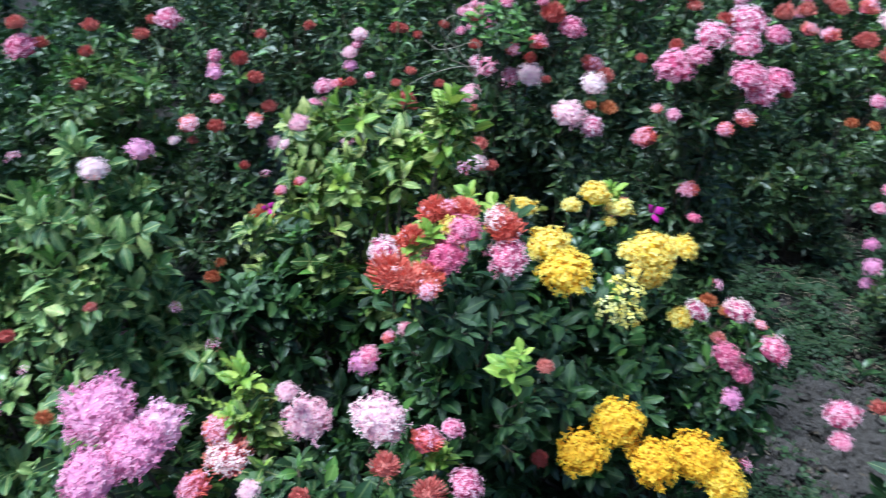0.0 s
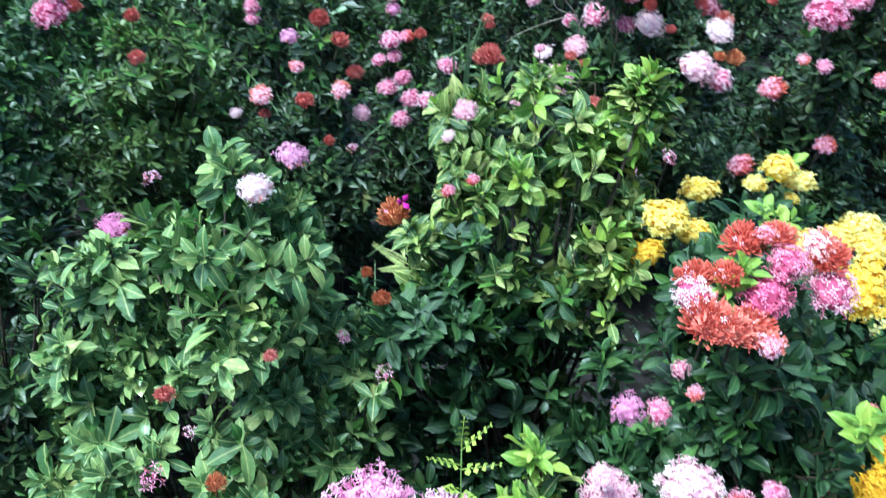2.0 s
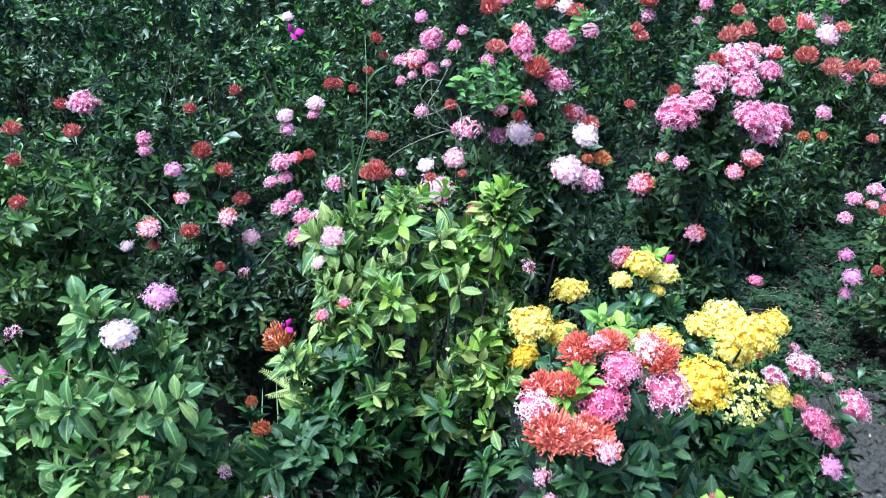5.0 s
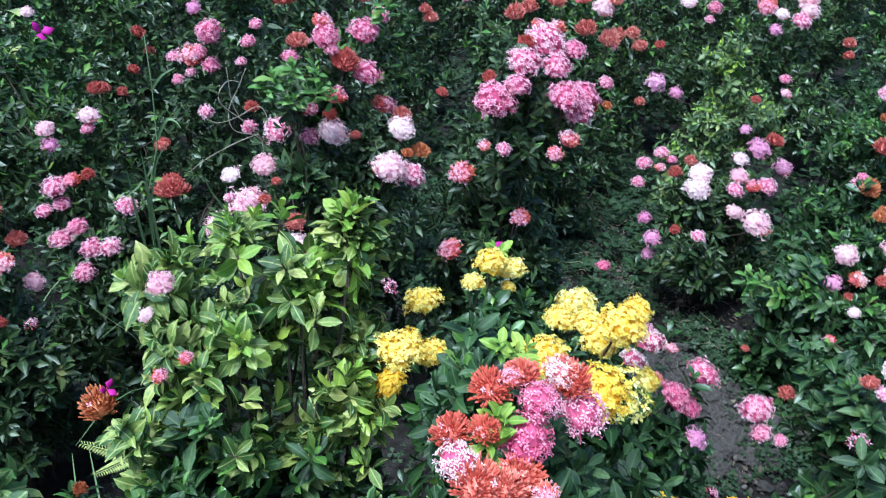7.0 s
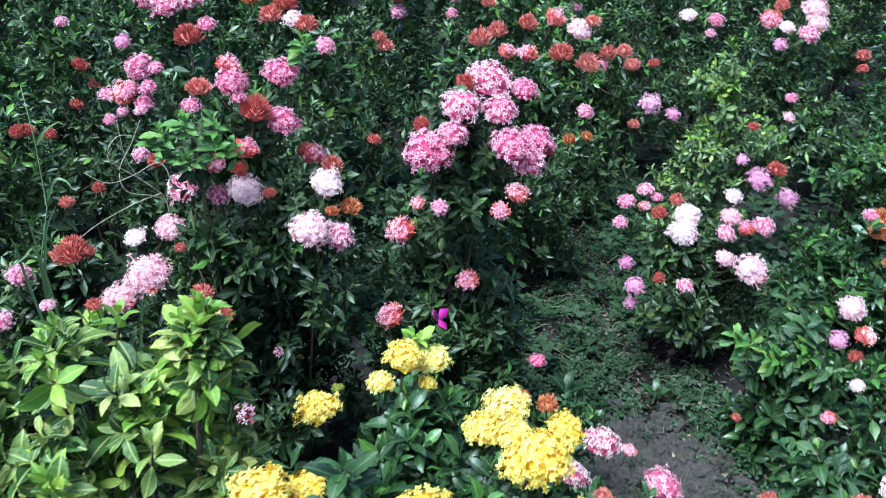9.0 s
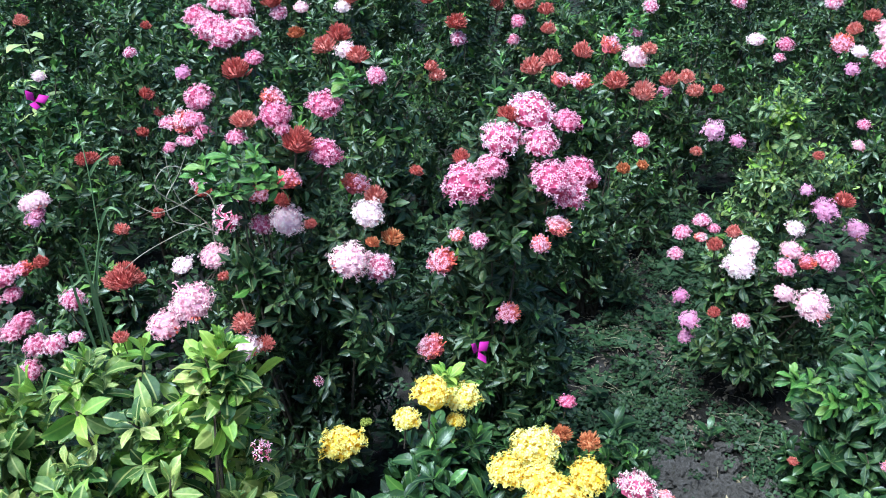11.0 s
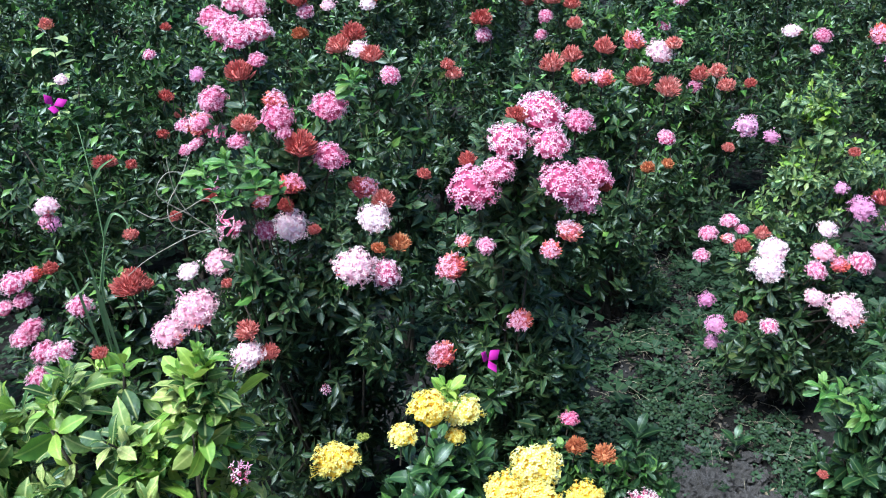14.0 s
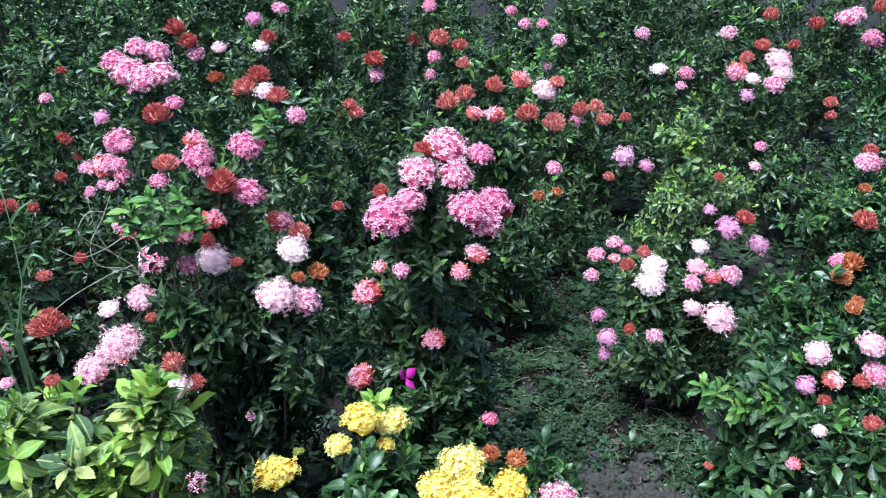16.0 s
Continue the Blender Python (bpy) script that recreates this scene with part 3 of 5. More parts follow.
plan("back_f", "low dark green ixora shrub closing the path", [(2.0, 3.28, 0.30, 0.22, 0.16, 0.26), (1.96, 3.32, 0.18, 0.26, 0.18, 0.18)], "dark", 1.3)
plan("foot", "low ixora seedling bush with two dried bud clusters", [(0.80, 1.94, 0.31, 0.10, 0.09, 0.11), (0.91, 1.87, 0.32, 0.10, 0.08, 0.10), (0.72, 2.0, 0.30, 0.12, 0.09, 0.13), (0.84, 1.92, 0.16, 0.1, 0.1, 0.15)], "mid", 2.6, 0.036, 60, 0.5)
plan("back_d", "dark green ixora shrub with small red buds", [(-0.28, 3.5, 0.5, 0.35, 0.3, 0.42)], "dark")
plan("back_e", "dark green ixora shrub with small red buds", [(-0.85, 3.2, 0.48, 0.32, 0.3, 0.46)], "dark")
plan("right_a", "ixora shrub with many small pink clusters", [(1.66, 2.30, 0.36, 0.22, 0.22, 0.24), (1.7, 2.3, 0.22, 0.26, 0.24, 0.22)], "dark", 1.25, 0.044, 60)
plan("right_b", "bright green ixora shrub beside the path", [(1.55, 1.78, 0.31, 0.17, 0.17, 0.23), (1.57, 1.78, 0.19, 0.18, 0.19, 0.19)], "mid", 1.3, 0.05, 60)
plan("right_c", "bright green ixora shrub with pink clusters", [(1.05, 1.18, 0.46, 0.22, 0.18, 0.24), (1.12, 1.18, 0.28, 0.24, 0.22, 0.28)], "mid", 1.3, 0.05, 80)
plan("right_d", "bright green ixora shrub with pale clusters", [(1.95, 1.95, 0.32, 0.26, 0.23, 0.24), (1.95, 1.95, 0.2, 0.28, 0.25, 0.2)], "mid", 1.25)
plan("right_j", "bright green ixora shrub with red buds", [(1.62, 1.46, 0.30, 0.28, 0.22, 0.24), (1.62, 1.46, 0.2, 0.3, 0.24, 0.2)], "mid", 1.25)
plan("shoot", "upright young ixora shoot with yellow-green leaves", [(-0.24, 0.945, 0.76, 0.045, 0.045, 0.12)], "light", 2.2, 0.036, 30, 0.95)
plan("right_e", "tall yellow-green ixora shrub", [(2.10, 2.70, 0.76, 0.12, 0.12, 0.18), (2.08, 2.70, 0.52, 0.20, 0.18, 0.26), (2.30, 2.70, 0.46, 0.18, 0.16, 0.20), (2.10, 2.72, 0.30, 0.24, 0.22, 0.30)], "sage", 1.3, 0.036, 60, 1.0)
plan("right_f", "ixora shrub with red and orange buds", [(2.78, 2.46, 0.36, 0.27, 0.26, 0.30), (2.78, 2.48, 0.22, 0.28, 0.27, 0.22)], "mid", 1.2)
plan("right_g", "dark green ixora shrub with mauve clusters", [(2.5, 3.65, 0.42, 0.3, 0.3, 0.4)], "dark")
plan("right_h", "leafy ixora shrub with bright young shoots", [(2.02, 3.62, 0.62, 0.20, 0.20, 0.34), (2.0, 3.65, 0.34, 0.24, 0.24, 0.34)], "dark", 1.1, 0.046, 0, 0.5)
plan("right_k", "dark green ixora shrub between the rows", [(3.02, 3.0, 0.30, 0.24, 0.22, 0.28)], "dark", 1.2)
plan("right_i", "ixora shrub with a fan of pink clusters", [(3.1, 3.3, 0.52, 0.28, 0.26, 0.4)], "dark")
# rows further off, up the field
rng_far = random.Random(5)
for r in range(11):
    y0 = 3.95 + 0.68 * r
    for c in range(-5, 15):
        x0 = -0.55 + 0.62 * c + (0.3 if r % 2 else 0.0) + rng_far.uniform(-0.1, 0.1)
        if not -0.3 * y0 - 0.7 < x0 < min(1.25 * y0 + 0.6, max(3.2, 6.3 - 0.75 * (y0 - 3.95))):
            continue
        h = rng_far.uniform(0.85, 1.15)
        yy = y0 + rng_far.uniform(-0.12, 0.12)
        w = rng_far.uniform(0.18, 0.24)
        plan("field_%d_%d" % (r, c), "dark green ixora shrub filling the rows' edge, the unseen one added for shade", [(x0, yy, h * 0.74, w, w, h * 0.27), (x0 + rng_far.uniform(-0.05, 0.05), yy, h * 0.4, w + 0.06, w + 0.05, h * 0.4)], "dark", 1.0 if r < 2 else 0.6, 0.046 if r < 2 else 0.06, 0, 0.2)
# row edges; (-1.68, 1.25) is an unseen shrub added to shade the left one
for x0, y0, h in ((-2.5, 4.3, 1.0), (-2.0, 4.7, 1.0), (-2.9, 5.1, 1.1), (-2.4, 5.6, 1.1), (-2.1, 2.9, 0.9), (-1.95, 3.6, 1.0), (-1.5, 2.35, 0.85), (-1.4, 3.0, 0.95), (-1.62, 1.75, 0.6), (-1.68, 1.25, 1.05), (-0.3, 4.15, 0.95), (2.7, 2.0, 0.55), (3.3, 2.55, 0.75), (3.8, 3.1, 0.8)):
    plan("edge_%d_%d" % (x0 * 10, y0 * 10), "ixora shrub filling the rows' edge, the unseen one added for shade", [(x0, y0, h * 0.62, 0.27, 0.25, h * 0.36), (x0, y0, h * 0.36, 0.32, 0.3, h * 0.36)], "mid", 1.0)


# ---- flower heads, shrub by shrub ----
heads("front_low", "Q", (-0.449, 0.903, 0.815, 0.102), (-0.374, 0.903, 0.787, 0.082), (-0.376, 0.831, 0.812, 0.080), (-0.420, 0.789, 0.803, 0.078))
heads("front_low", "P", (0.049, 0.926, 0.786, 0.034), (0.075, 0.906, 0.699, 0.052))
heads("front_low", "M", (-0.290, 0.923, 0.774, 0.047), (-0.272, 0.903, 0.741, 0.072), (-0.295, 0.816, 0.763, 0.047), (0.012, 0.925, 0.763, 0.051))
heads("front_low", "L", (-0.160, 0.928, 0.795, 0.071), (-0.057, 0.932, 0.796, 0.077), (-0.225, 0.818, 0.758, 0.030), (-0.184, 0.906, 0.857, 0.032))
heads("front_low", "R", (-0.044, 0.846, 0.782, 0.046), (0.018, 0.840, 0.743, 0.048), (-0.153, 0.796, 0.770, 0.030))
heads("front_low", "B", (-0.262, 0.960, 0.754, 0.024))
heads("front", "Y", (0.483, 1.300, 0.753, 0.047), (0.205, 1.640, 0.812, 0.066), (0.371, 1.660, 0.845, 0.067), (0.432, 1.680, 0.803, 0.060), (0.315, 1.640, 0.822, 0.046), (0.407, 1.650, 0.781, 0.032), (0.058, 1.430, 0.879, 0.077), (0.125, 1.460, 0.830, 0.055), (0.213, 1.255, 0.922, 0.072), (0.430, 1.500, 0.785, 0.062), (0.497, 1.535, 0.780, 0.076), (0.464, 1.450, 0.792, 0.065), (0.412, 1.305, 0.892, 0.080))
heads("front", "Y", (0.434, 1.380, 0.806, 0.072), (0.481, 1.350, 0.877, 0.051))
heads("front", "O", (0.329, 1.060, 0.696, 0.078), (0.258, 0.990, 0.692, 0.073), (0.388, 1.020, 0.649, 0.078), (0.468, 1.050, 0.638, 0.083), (0.513, 1.030, 0.609, 0.079), (0.066, 1.500, 0.759, 0.056), (0.225, 1.140, 0.934, 0.084))
heads("front", "V", (0.656, 1.247, 0.447, 0.034), (0.589, 1.424, 0.759, 0.027), (-0.094, 1.080, 0.785, 0.046), (0.605, 1.270, 0.591, 0.047), (0.053, 1.020, 1.063, 0.025))
heads("front", "R", (0.183, 0.989, 0.853, 0.028), (0.604, 1.397, 0.645, 0.035), (0.198, 1.017, 0.649, 0.032), (0.010, 1.090, 1.053, 0.051), (0.053, 1.090, 1.058, 0.045), (0.115, 1.070, 1.037, 0.056), (-0.029, 1.110, 0.984, 0.053), (-0.021, 1.050, 1.031, 0.040), (-0.049, 1.015, 0.991, 0.067), (0.003, 1.010, 0.983, 0.062), (-0.024, 1.003, 0.986, 0.062))
heads("front", "P", (-0.080, 1.018, 0.843, 0.032), (0.719, 1.380, 0.635, 0.067), (0.608, 1.340, 0.643, 0.063), (0.637, 1.330, 0.611, 0.051), (0.055, 1.055, 1.045, 0.049), (0.119, 1.050, 1.004, 0.059), (0.027, 1.035, 1.009, 0.062), (0.554, 1.534, 0.852, 0.027))
heads("front", "M", (-0.050, 0.997, 0.891, 0.022), (0.726, 1.480, 0.629, 0.029), (0.104, 1.080, 1.050, 0.044), (0.032, 1.080, 1.065, 0.028), (0.007, 0.965, 0.994, 0.032))
heads("front", "L", (-0.028, 1.087, 0.848, 0.026), (0.558, 1.420, 0.698, 0.051), (0.680, 1.500, 0.652, 0.065), (-0.062, 1.040, 1.010, 0.048))
heads("front", "y", (0.344, 1.200, 0.871, 0.055), (0.315, 1.180, 0.842, 0.053), (0.356, 1.190, 0.829, 0.046))
heads("front", "G", (0.268, 1.720, 0.772, 0.025))
heads("row_a", "P", (-1.232, 2.438, 0.904, 0.091))
heads("row_a", "R", (-1.179, 2.461, 0.911, 0.044), (-1.232, 2.442, 0.973, 0.057), (-1.043, 2.511, 0.956, 0.051), (-1.021, 2.398, 0.907, 0.043), (-0.976, 2.215, 0.865, 0.044), (-0.905, 2.546, 0.927, 0.052))
heads("back_e", "P", (-0.982, 3.066, 0.863, 0.096), (-0.794, 2.957, 0.761, 0.054), (-0.793, 2.941, 0.726, 0.047))
heads("back_e", "R", (-1.075, 3.167, 0.829, 0.052), (-0.648, 3.085, 0.811, 0.051))
heads("back_d", "R", (-0.509, 3.376, 0.785, 0.051), (-0.156, 3.310, 0.807, 0.054), (-0.132, 3.320, 0.803, 0.054), (-0.069, 3.343, 0.774, 0.041))
heads("back_d", "L", (-0.331, 3.238, 0.722, 0.063))
heads("back_d", "V", (-0.329, 3.220, 0.673, 0.054))
heads("back_a", "P", (0.111, 3.317, 0.884, 0.049), (0.163, 3.159, 0.728, 0.052), (0.294, 3.118, 0.667, 0.054), (0.211, 3.204, 0.873, 0.063), (0.210, 3.198, 0.985, 0.087), (0.104, 3.252, 0.822, 0.041), (0.342, 3.361, 1.234, 0.076), (0.401, 3.354, 1.213, 0.084), (0.266, 3.365, 1.200, 0.083), (0.292, 3.255, 1.180, 0.109), (0.324, 3.225, 1.160, 0.101), (0.386, 3.239, 1.166, 0.092), (0.179, 3.228, 0.912, 0.053), (0.144, 3.228, 0.849, 0.039))
heads("back_a", "R", (0.029, 3.262, 0.602, 0.046))
heads("back_a", "M", (0.159, 3.255, 0.897, 0.093))
heads("back_a", "V", (0.184, 3.243, 1.055, 0.049))
heads("right_c", "P", (0.847, 1.257, 0.497, 0.027), (0.888, 1.358, 0.495, 0.074), (0.884, 1.331, 0.448, 0.045), (0.943, 1.134, 0.669, 0.034))
heads("right_c", "R", (0.945, 1.336, 0.530, 0.039), (0.939, 1.168, 0.675, 0.037))
heads("right_c", "V", (0.872, 1.121, 0.591, 0.039))
heads("right_c", "L", (0.990, 1.149, 0.695, 0.055))
heads("left", "V", (-0.490, 1.375, 0.688, 0.025), (-0.724, 1.214, 0.643, 0.021), (-0.562, 1.499, 0.967, 0.052), (-0.765, 1.412, 0.979, 0.027), (-0.785, 1.194, 0.569, 0.040))
heads("left", "R", (-0.593, 1.240, 0.765, 0.024), (-0.759, 1.246, 0.691, 0.033))
heads("left", "L", (-0.610, 1.385, 0.972, 0.051))
heads("left", "M", (-0.596, 1.387, 0.603, 0.034))
heads("left", "B", (-0.690, 1.186, 0.556, 0.034))
heads("row_b", "V", (-0.625, 2.307, 0.886, 0.048), (-0.477, 2.215, 0.622, 0.032))
heads("row_b", "R", (-0.548, 2.305, 0.931, 0.053), (-0.499, 2.258, 0.893, 0.050), (-0.464, 2.263, 0.809, 0.046), (-0.584, 2.126, 0.793, 0.048), (-0.699, 2.284, 0.688, 0.035), (-0.534, 2.205, 0.648, 0.032))
heads("row_b", "M", (-0.607, 2.247, 0.831, 0.042), (-0.500, 2.226, 0.779, 0.051), (-0.706, 2.281, 0.740, 0.063))
heads("row_b", "L", (-0.790, 2.392, 0.644, 0.039), (-0.450, 2.257, 0.704, 0.047))
heads("left_edge", "V", (-0.988, 1.847, 0.625, 0.074), (-0.927, 1.383, 0.526, 0.031))
heads("green", "B", (-0.389, 1.738, 0.707, 0.073), (-0.422, 1.416, 0.735, 0.034), (-0.446, 1.565, 0.684, 0.026))
heads("green", "V", (-0.419, 1.366, 0.606, 0.036), (0.066, 1.489, 0.960, 0.027))
heads("green", "R", (-0.482, 1.435, 0.545, 0.026), (-0.076, 1.669, 1.070, 0.025))
heads("green", "M", (-0.302, 1.537, 0.875, 0.026), (-0.261, 1.526, 0.902, 0.024))
heads("green", "L", (-0.300, 1.587, 0.957, 0.024), (-0.270, 1.599, 1.000, 0.042))
heads("green", "P", (-0.131, 1.677, 1.083, 0.020))
heads("row_c", "R", (-0.085, 2.512, 0.766, 0.069), (-0.271, 2.652, 0.774, 0.041), (-0.092, 2.461, 0.773, 0.071), (-0.108, 2.494, 0.759, 0.062), (-0.060, 2.506, 0.750, 0.041), (-0.074, 2.661, 0.817, 0.040))
heads("row_c", "P", (-0.359, 2.647, 0.760, 0.063), (-0.350, 2.640, 0.713, 0.049), (-0.395, 2.636, 0.703, 0.043), (-0.330, 2.537, 0.686, 0.051), (-0.372, 2.620, 0.623, 0.062), (-0.310, 2.481, 0.646, 0.056), (-0.337, 2.485, 0.580, 0.057), (-0.207, 2.483, 0.743, 0.053), (-0.265, 2.452, 0.653, 0.051), (-0.250, 2.659, 0.899, 0.038))
heads("row_c", "M", (-0.313, 2.650, 0.768, 0.047))
heads("row_c", "L", (-0.240, 2.663, 0.932, 0.054))
heads("row_d", "R", (0.575, 2.252, 0.996, 0.034), (0.238, 2.455, 1.228, 0.063), (0.219, 2.324, 1.152, 0.053), (0.320, 2.274, 1.102, 0.073), (0.122, 2.422, 0.972, 0.041), (0.268, 2.259, 0.982, 0.039), (0.313, 2.210, 0.937, 0.029), (0.496, 2.330, 0.920, 0.059), (0.120, 2.259, 0.832, 0.027), (0.138, 2.189, 0.748, 0.054), (0.173, 2.177, 0.690, 0.047))
heads("row_d", "L", (0.045, 2.407, 0.809, 0.051), (0.271, 2.253, 0.942, 0.079), (0.449, 2.231, 0.929, 0.076), (0.376, 2.148, 0.866, 0.088), (0.110, 2.327, 0.856, 0.061), (0.042, 2.253, 0.792, 0.096), (-0.020, 2.300, 0.725, 0.073), (0.129, 2.170, 0.701, 0.066))
heads("row_d", "P", (0.281, 2.452, 1.250, 0.038), (0.160, 2.453, 1.171, 0.033), (0.135, 2.449, 1.132, 0.038), (0.111, 2.442, 1.086, 0.028), (0.198, 2.318, 1.120, 0.039), (0.287, 2.306, 1.162, 0.072), (0.291, 2.287, 1.133, 0.034), (0.405, 2.349, 1.154, 0.073), (0.377, 2.280, 1.067, 0.072), (0.157, 2.337, 0.937, 0.068), (0.223, 2.282, 0.927, 0.050), (0.445, 2.155, 0.830, 0.065))
heads("row_d", "B", (0.378, 2.438, 1.295, 0.038), (0.495, 2.218, 0.861, 0.052), (0.437, 2.176, 0.880, 0.032))
heads("row_d", "M", (0.287, 2.331, 1.190, 0.051), (0.219, 2.274, 1.002, 0.044), (0.285, 2.257, 1.029, 0.056), (0.464, 2.373, 0.945, 0.070))
heads("row_d", "V", (0.279, 2.174, 0.562, 0.026))
heads("row_e", "P", (0.620, 2.015, 0.918, 0.038), (0.613, 2.056, 1.033, 0.099), (0.661, 2.036, 1.067, 0.065), (0.698, 2.064, 1.113, 0.080), (0.805, 2.131, 1.139, 0.101), (0.779, 2.044, 1.097, 0.073), (0.874, 2.101, 1.112, 0.062), (0.787, 2.002, 1.031, 0.092), (0.888, 2.067, 1.004, 0.085), (0.826, 2.003, 0.989, 0.075))
heads("row_e", "M", (0.586, 2.051, 0.919, 0.033), (0.602, 2.180, 0.795, 0.074), (0.711, 2.057, 0.693, 0.059), (0.555, 2.154, 0.587, 0.067), (0.747, 1.977, 0.896, 0.046), (0.791, 1.982, 0.925, 0.055))
heads("row_e", "R", (0.746, 2.130, 1.136, 0.049), (0.916, 2.058, 0.969, 0.030), (0.620, 2.097, 1.074, 0.036))
heads("right_f", "R", (2.600, 2.286, 0.482, 0.090), (2.807, 2.455, 0.668, 0.061))
heads("right_f", "B", (2.571, 2.287, 0.317, 0.091), (2.637, 2.336, 0.583, 0.050))
heads("right_f", "P", (2.544, 2.322, 0.327, 0.050), (2.714, 2.399, 0.652, 0.077), (2.728, 2.394, 0.654, 0.089))
heads("right_d", "B", (1.950, 1.833, 0.535, 0.043), (2.003, 1.929, 0.561, 0.067), (1.925, 1.824, 0.528, 0.048))
heads("right_d", "L", (1.779, 1.806, 0.437, 0.073), (1.928, 1.748, 0.447, 0.079))
heads("right_d", "V", (1.742, 1.803, 0.347, 0.057))
heads("right_d", "M", (1.797, 1.761, 0.367, 0.060))
heads("right_d", "R", (1.875, 1.725, 0.354, 0.051), (1.786, 1.764, 0.298, 0.042))
heads("right_d", "P", (2.062, 2.001, 0.569, 0.038), (1.927, 1.718, 0.366, 0.073))
heads("field_3_2", "R", (0.907, 5.833, 0.912, 0.130), (0.959, 5.770, 0.833, 0.130))
heads("field_3_2", "P", (0.991, 5.756, 0.763, 0.105))
heads("field_3_2", "L", (1.132, 5.741, 0.782, 0.091))
heads("back_b", "R", (0.642, 3.061, 1.152, 0.073), (0.595, 3.067, 1.120, 0.080), (0.657, 2.932, 1.111, 0.067), (0.918, 2.971, 1.008, 0.057), (0.904, 2.980, 1.035, 0.046))
heads("back_b", "L", (0.632, 2.971, 1.124, 0.061))
heads("back_b", "P", (0.694, 2.879, 1.060, 0.060))
heads("field_2_3", "L", (1.229, 5.127, 0.869, 0.088))
heads("field_2_3", "R", (1.275, 5.125, 0.910, 0.094))
heads("field_2_3", "V", (1.226, 5.186, 1.010, 0.082))
heads("field_2_3", "P", (1.390, 5.226, 1.047, 0.090))
heads("field_1_3", "R", (1.585, 4.371, 0.866, 0.111), (1.483, 4.491, 0.971, 0.078))
heads("field_1_3", "P", (1.595, 4.371, 0.790, 0.079))
heads("back_c", "R", (1.210, 2.890, 1.014, 0.076), (1.307, 2.945, 1.016, 0.070), (1.413, 2.926, 1.032, 0.071), (1.595, 2.816, 1.037, 0.055), (1.498, 2.851, 0.939, 0.082), (1.581, 2.810, 0.901, 0.086))
heads("back_c", "M", (1.493, 2.883, 1.051, 0.078), (1.292, 2.853, 0.971, 0.061), (1.371, 2.854, 0.954, 0.070))
heads("back_c", "L", (1.562, 2.837, 1.013, 0.081))
heads("back_c", "P", (1.571, 2.787, 0.746, 0.061))
heads("back_c", "B", (1.569, 2.768, 0.660, 0.046), (1.465, 2.727, 0.680, 0.048))
heads("right_g", "R", (2.269, 3.574, 0.674, 0.086), (2.313, 3.512, 0.691, 0.080), (2.322, 3.459, 0.641, 0.075), (2.405, 3.411, 0.649, 0.055), (2.317, 3.403, 0.380, 0.056))
heads("right_g", "P", (2.242, 3.574, 0.624, 0.061))
heads("right_g", "V", (2.375, 3.371, 0.479, 0.105), (2.487, 3.341, 0.419, 0.066))
heads("right_e", "V", (2.057, 2.519, 0.569, 0.046), (2.188, 2.544, 0.460, 0.095), (2.385, 2.564, 0.332, 0.087))
heads("right_e", "R", (2.265, 2.539, 0.481, 0.076), (2.120, 2.550, 0.668, 0.042))
heads("right_e", "L", (2.414, 2.649, 0.625, 0.049))
heads("right_a", "P", (1.532, 2.490, 0.539, 0.053), (1.586, 2.467, 0.577, 0.053), (1.613, 2.438, 0.555, 0.039), (1.507, 2.480, 0.474, 0.050), (1.634, 2.155, 0.547, 0.055), (1.836, 2.191, 0.506, 0.071), (1.496, 2.150, 0.410, 0.048))
heads("right_a", "M", (1.577, 2.454, 0.526, 0.043), (1.715, 2.157, 0.542, 0.055))
heads("right_a", "R", (1.531, 2.334, 0.560, 0.051), (1.590, 2.329, 0.593, 0.051), (1.454, 2.218, 0.410, 0.043))
heads("right_a", "L", (1.571, 2.255, 0.582, 0.082), (1.531, 2.222, 0.545, 0.084), (1.684, 2.191, 0.575, 0.062), (1.786, 2.288, 0.581, 0.055), (1.603, 2.116, 0.490, 0.054), (1.693, 2.088, 0.441, 0.106))
heads("right_a", "V", (1.444, 2.358, 0.398, 0.048), (1.434, 2.296, 0.350, 0.061), (1.442, 2.315, 0.278, 0.049))
heads("field_0_5", "P", (2.414, 3.951, 0.923, 0.071), (2.414, 4.100, 0.984, 0.063))
heads("right_h", "P", (2.034, 3.516, 0.921, 0.057))
heads("field_1_6", "P", (3.318, 4.367, 0.795, 0.083))
heads("field_0_6", "L", (2.922, 3.776, 0.739, 0.078))
heads("field_0_6", "P", (3.012, 3.671, 0.723, 0.077), (2.990, 3.676, 0.662, 0.055))
heads("field_0_7", "P", (3.494, 3.877, 0.844, 0.088))
heads("field_0_7", "R", (3.657, 3.742, 0.937, 0.092))
heads("right_i", "R", (3.054, 3.248, 0.919, 0.074), (2.962, 3.247, 0.873, 0.073))
heads("right_i", "M", (2.908, 3.252, 0.818, 0.098))
heads("right_i", "L", (3.072, 3.159, 0.868, 0.121), (3.055, 3.119, 0.817, 0.096), (2.936, 3.173, 0.797, 0.063))
heads("right_i", "P", (3.005, 3.108, 0.773, 0.091))
heads("right_i", "V", (2.898, 3.164, 0.726, 0.063))
heads("right_k", "P", (2.869, 3.028, 0.525, 0.053))
heads("field_3_5", "R", (2.570, 5.959, 0.613, 0.128))
heads("field_1_4", "R", (2.062, 4.569, 0.886, 0.120))
heads("field_1_4", "P", (2.024, 4.565, 0.796, 0.078), (2.020, 4.611, 0.689, 0.068))
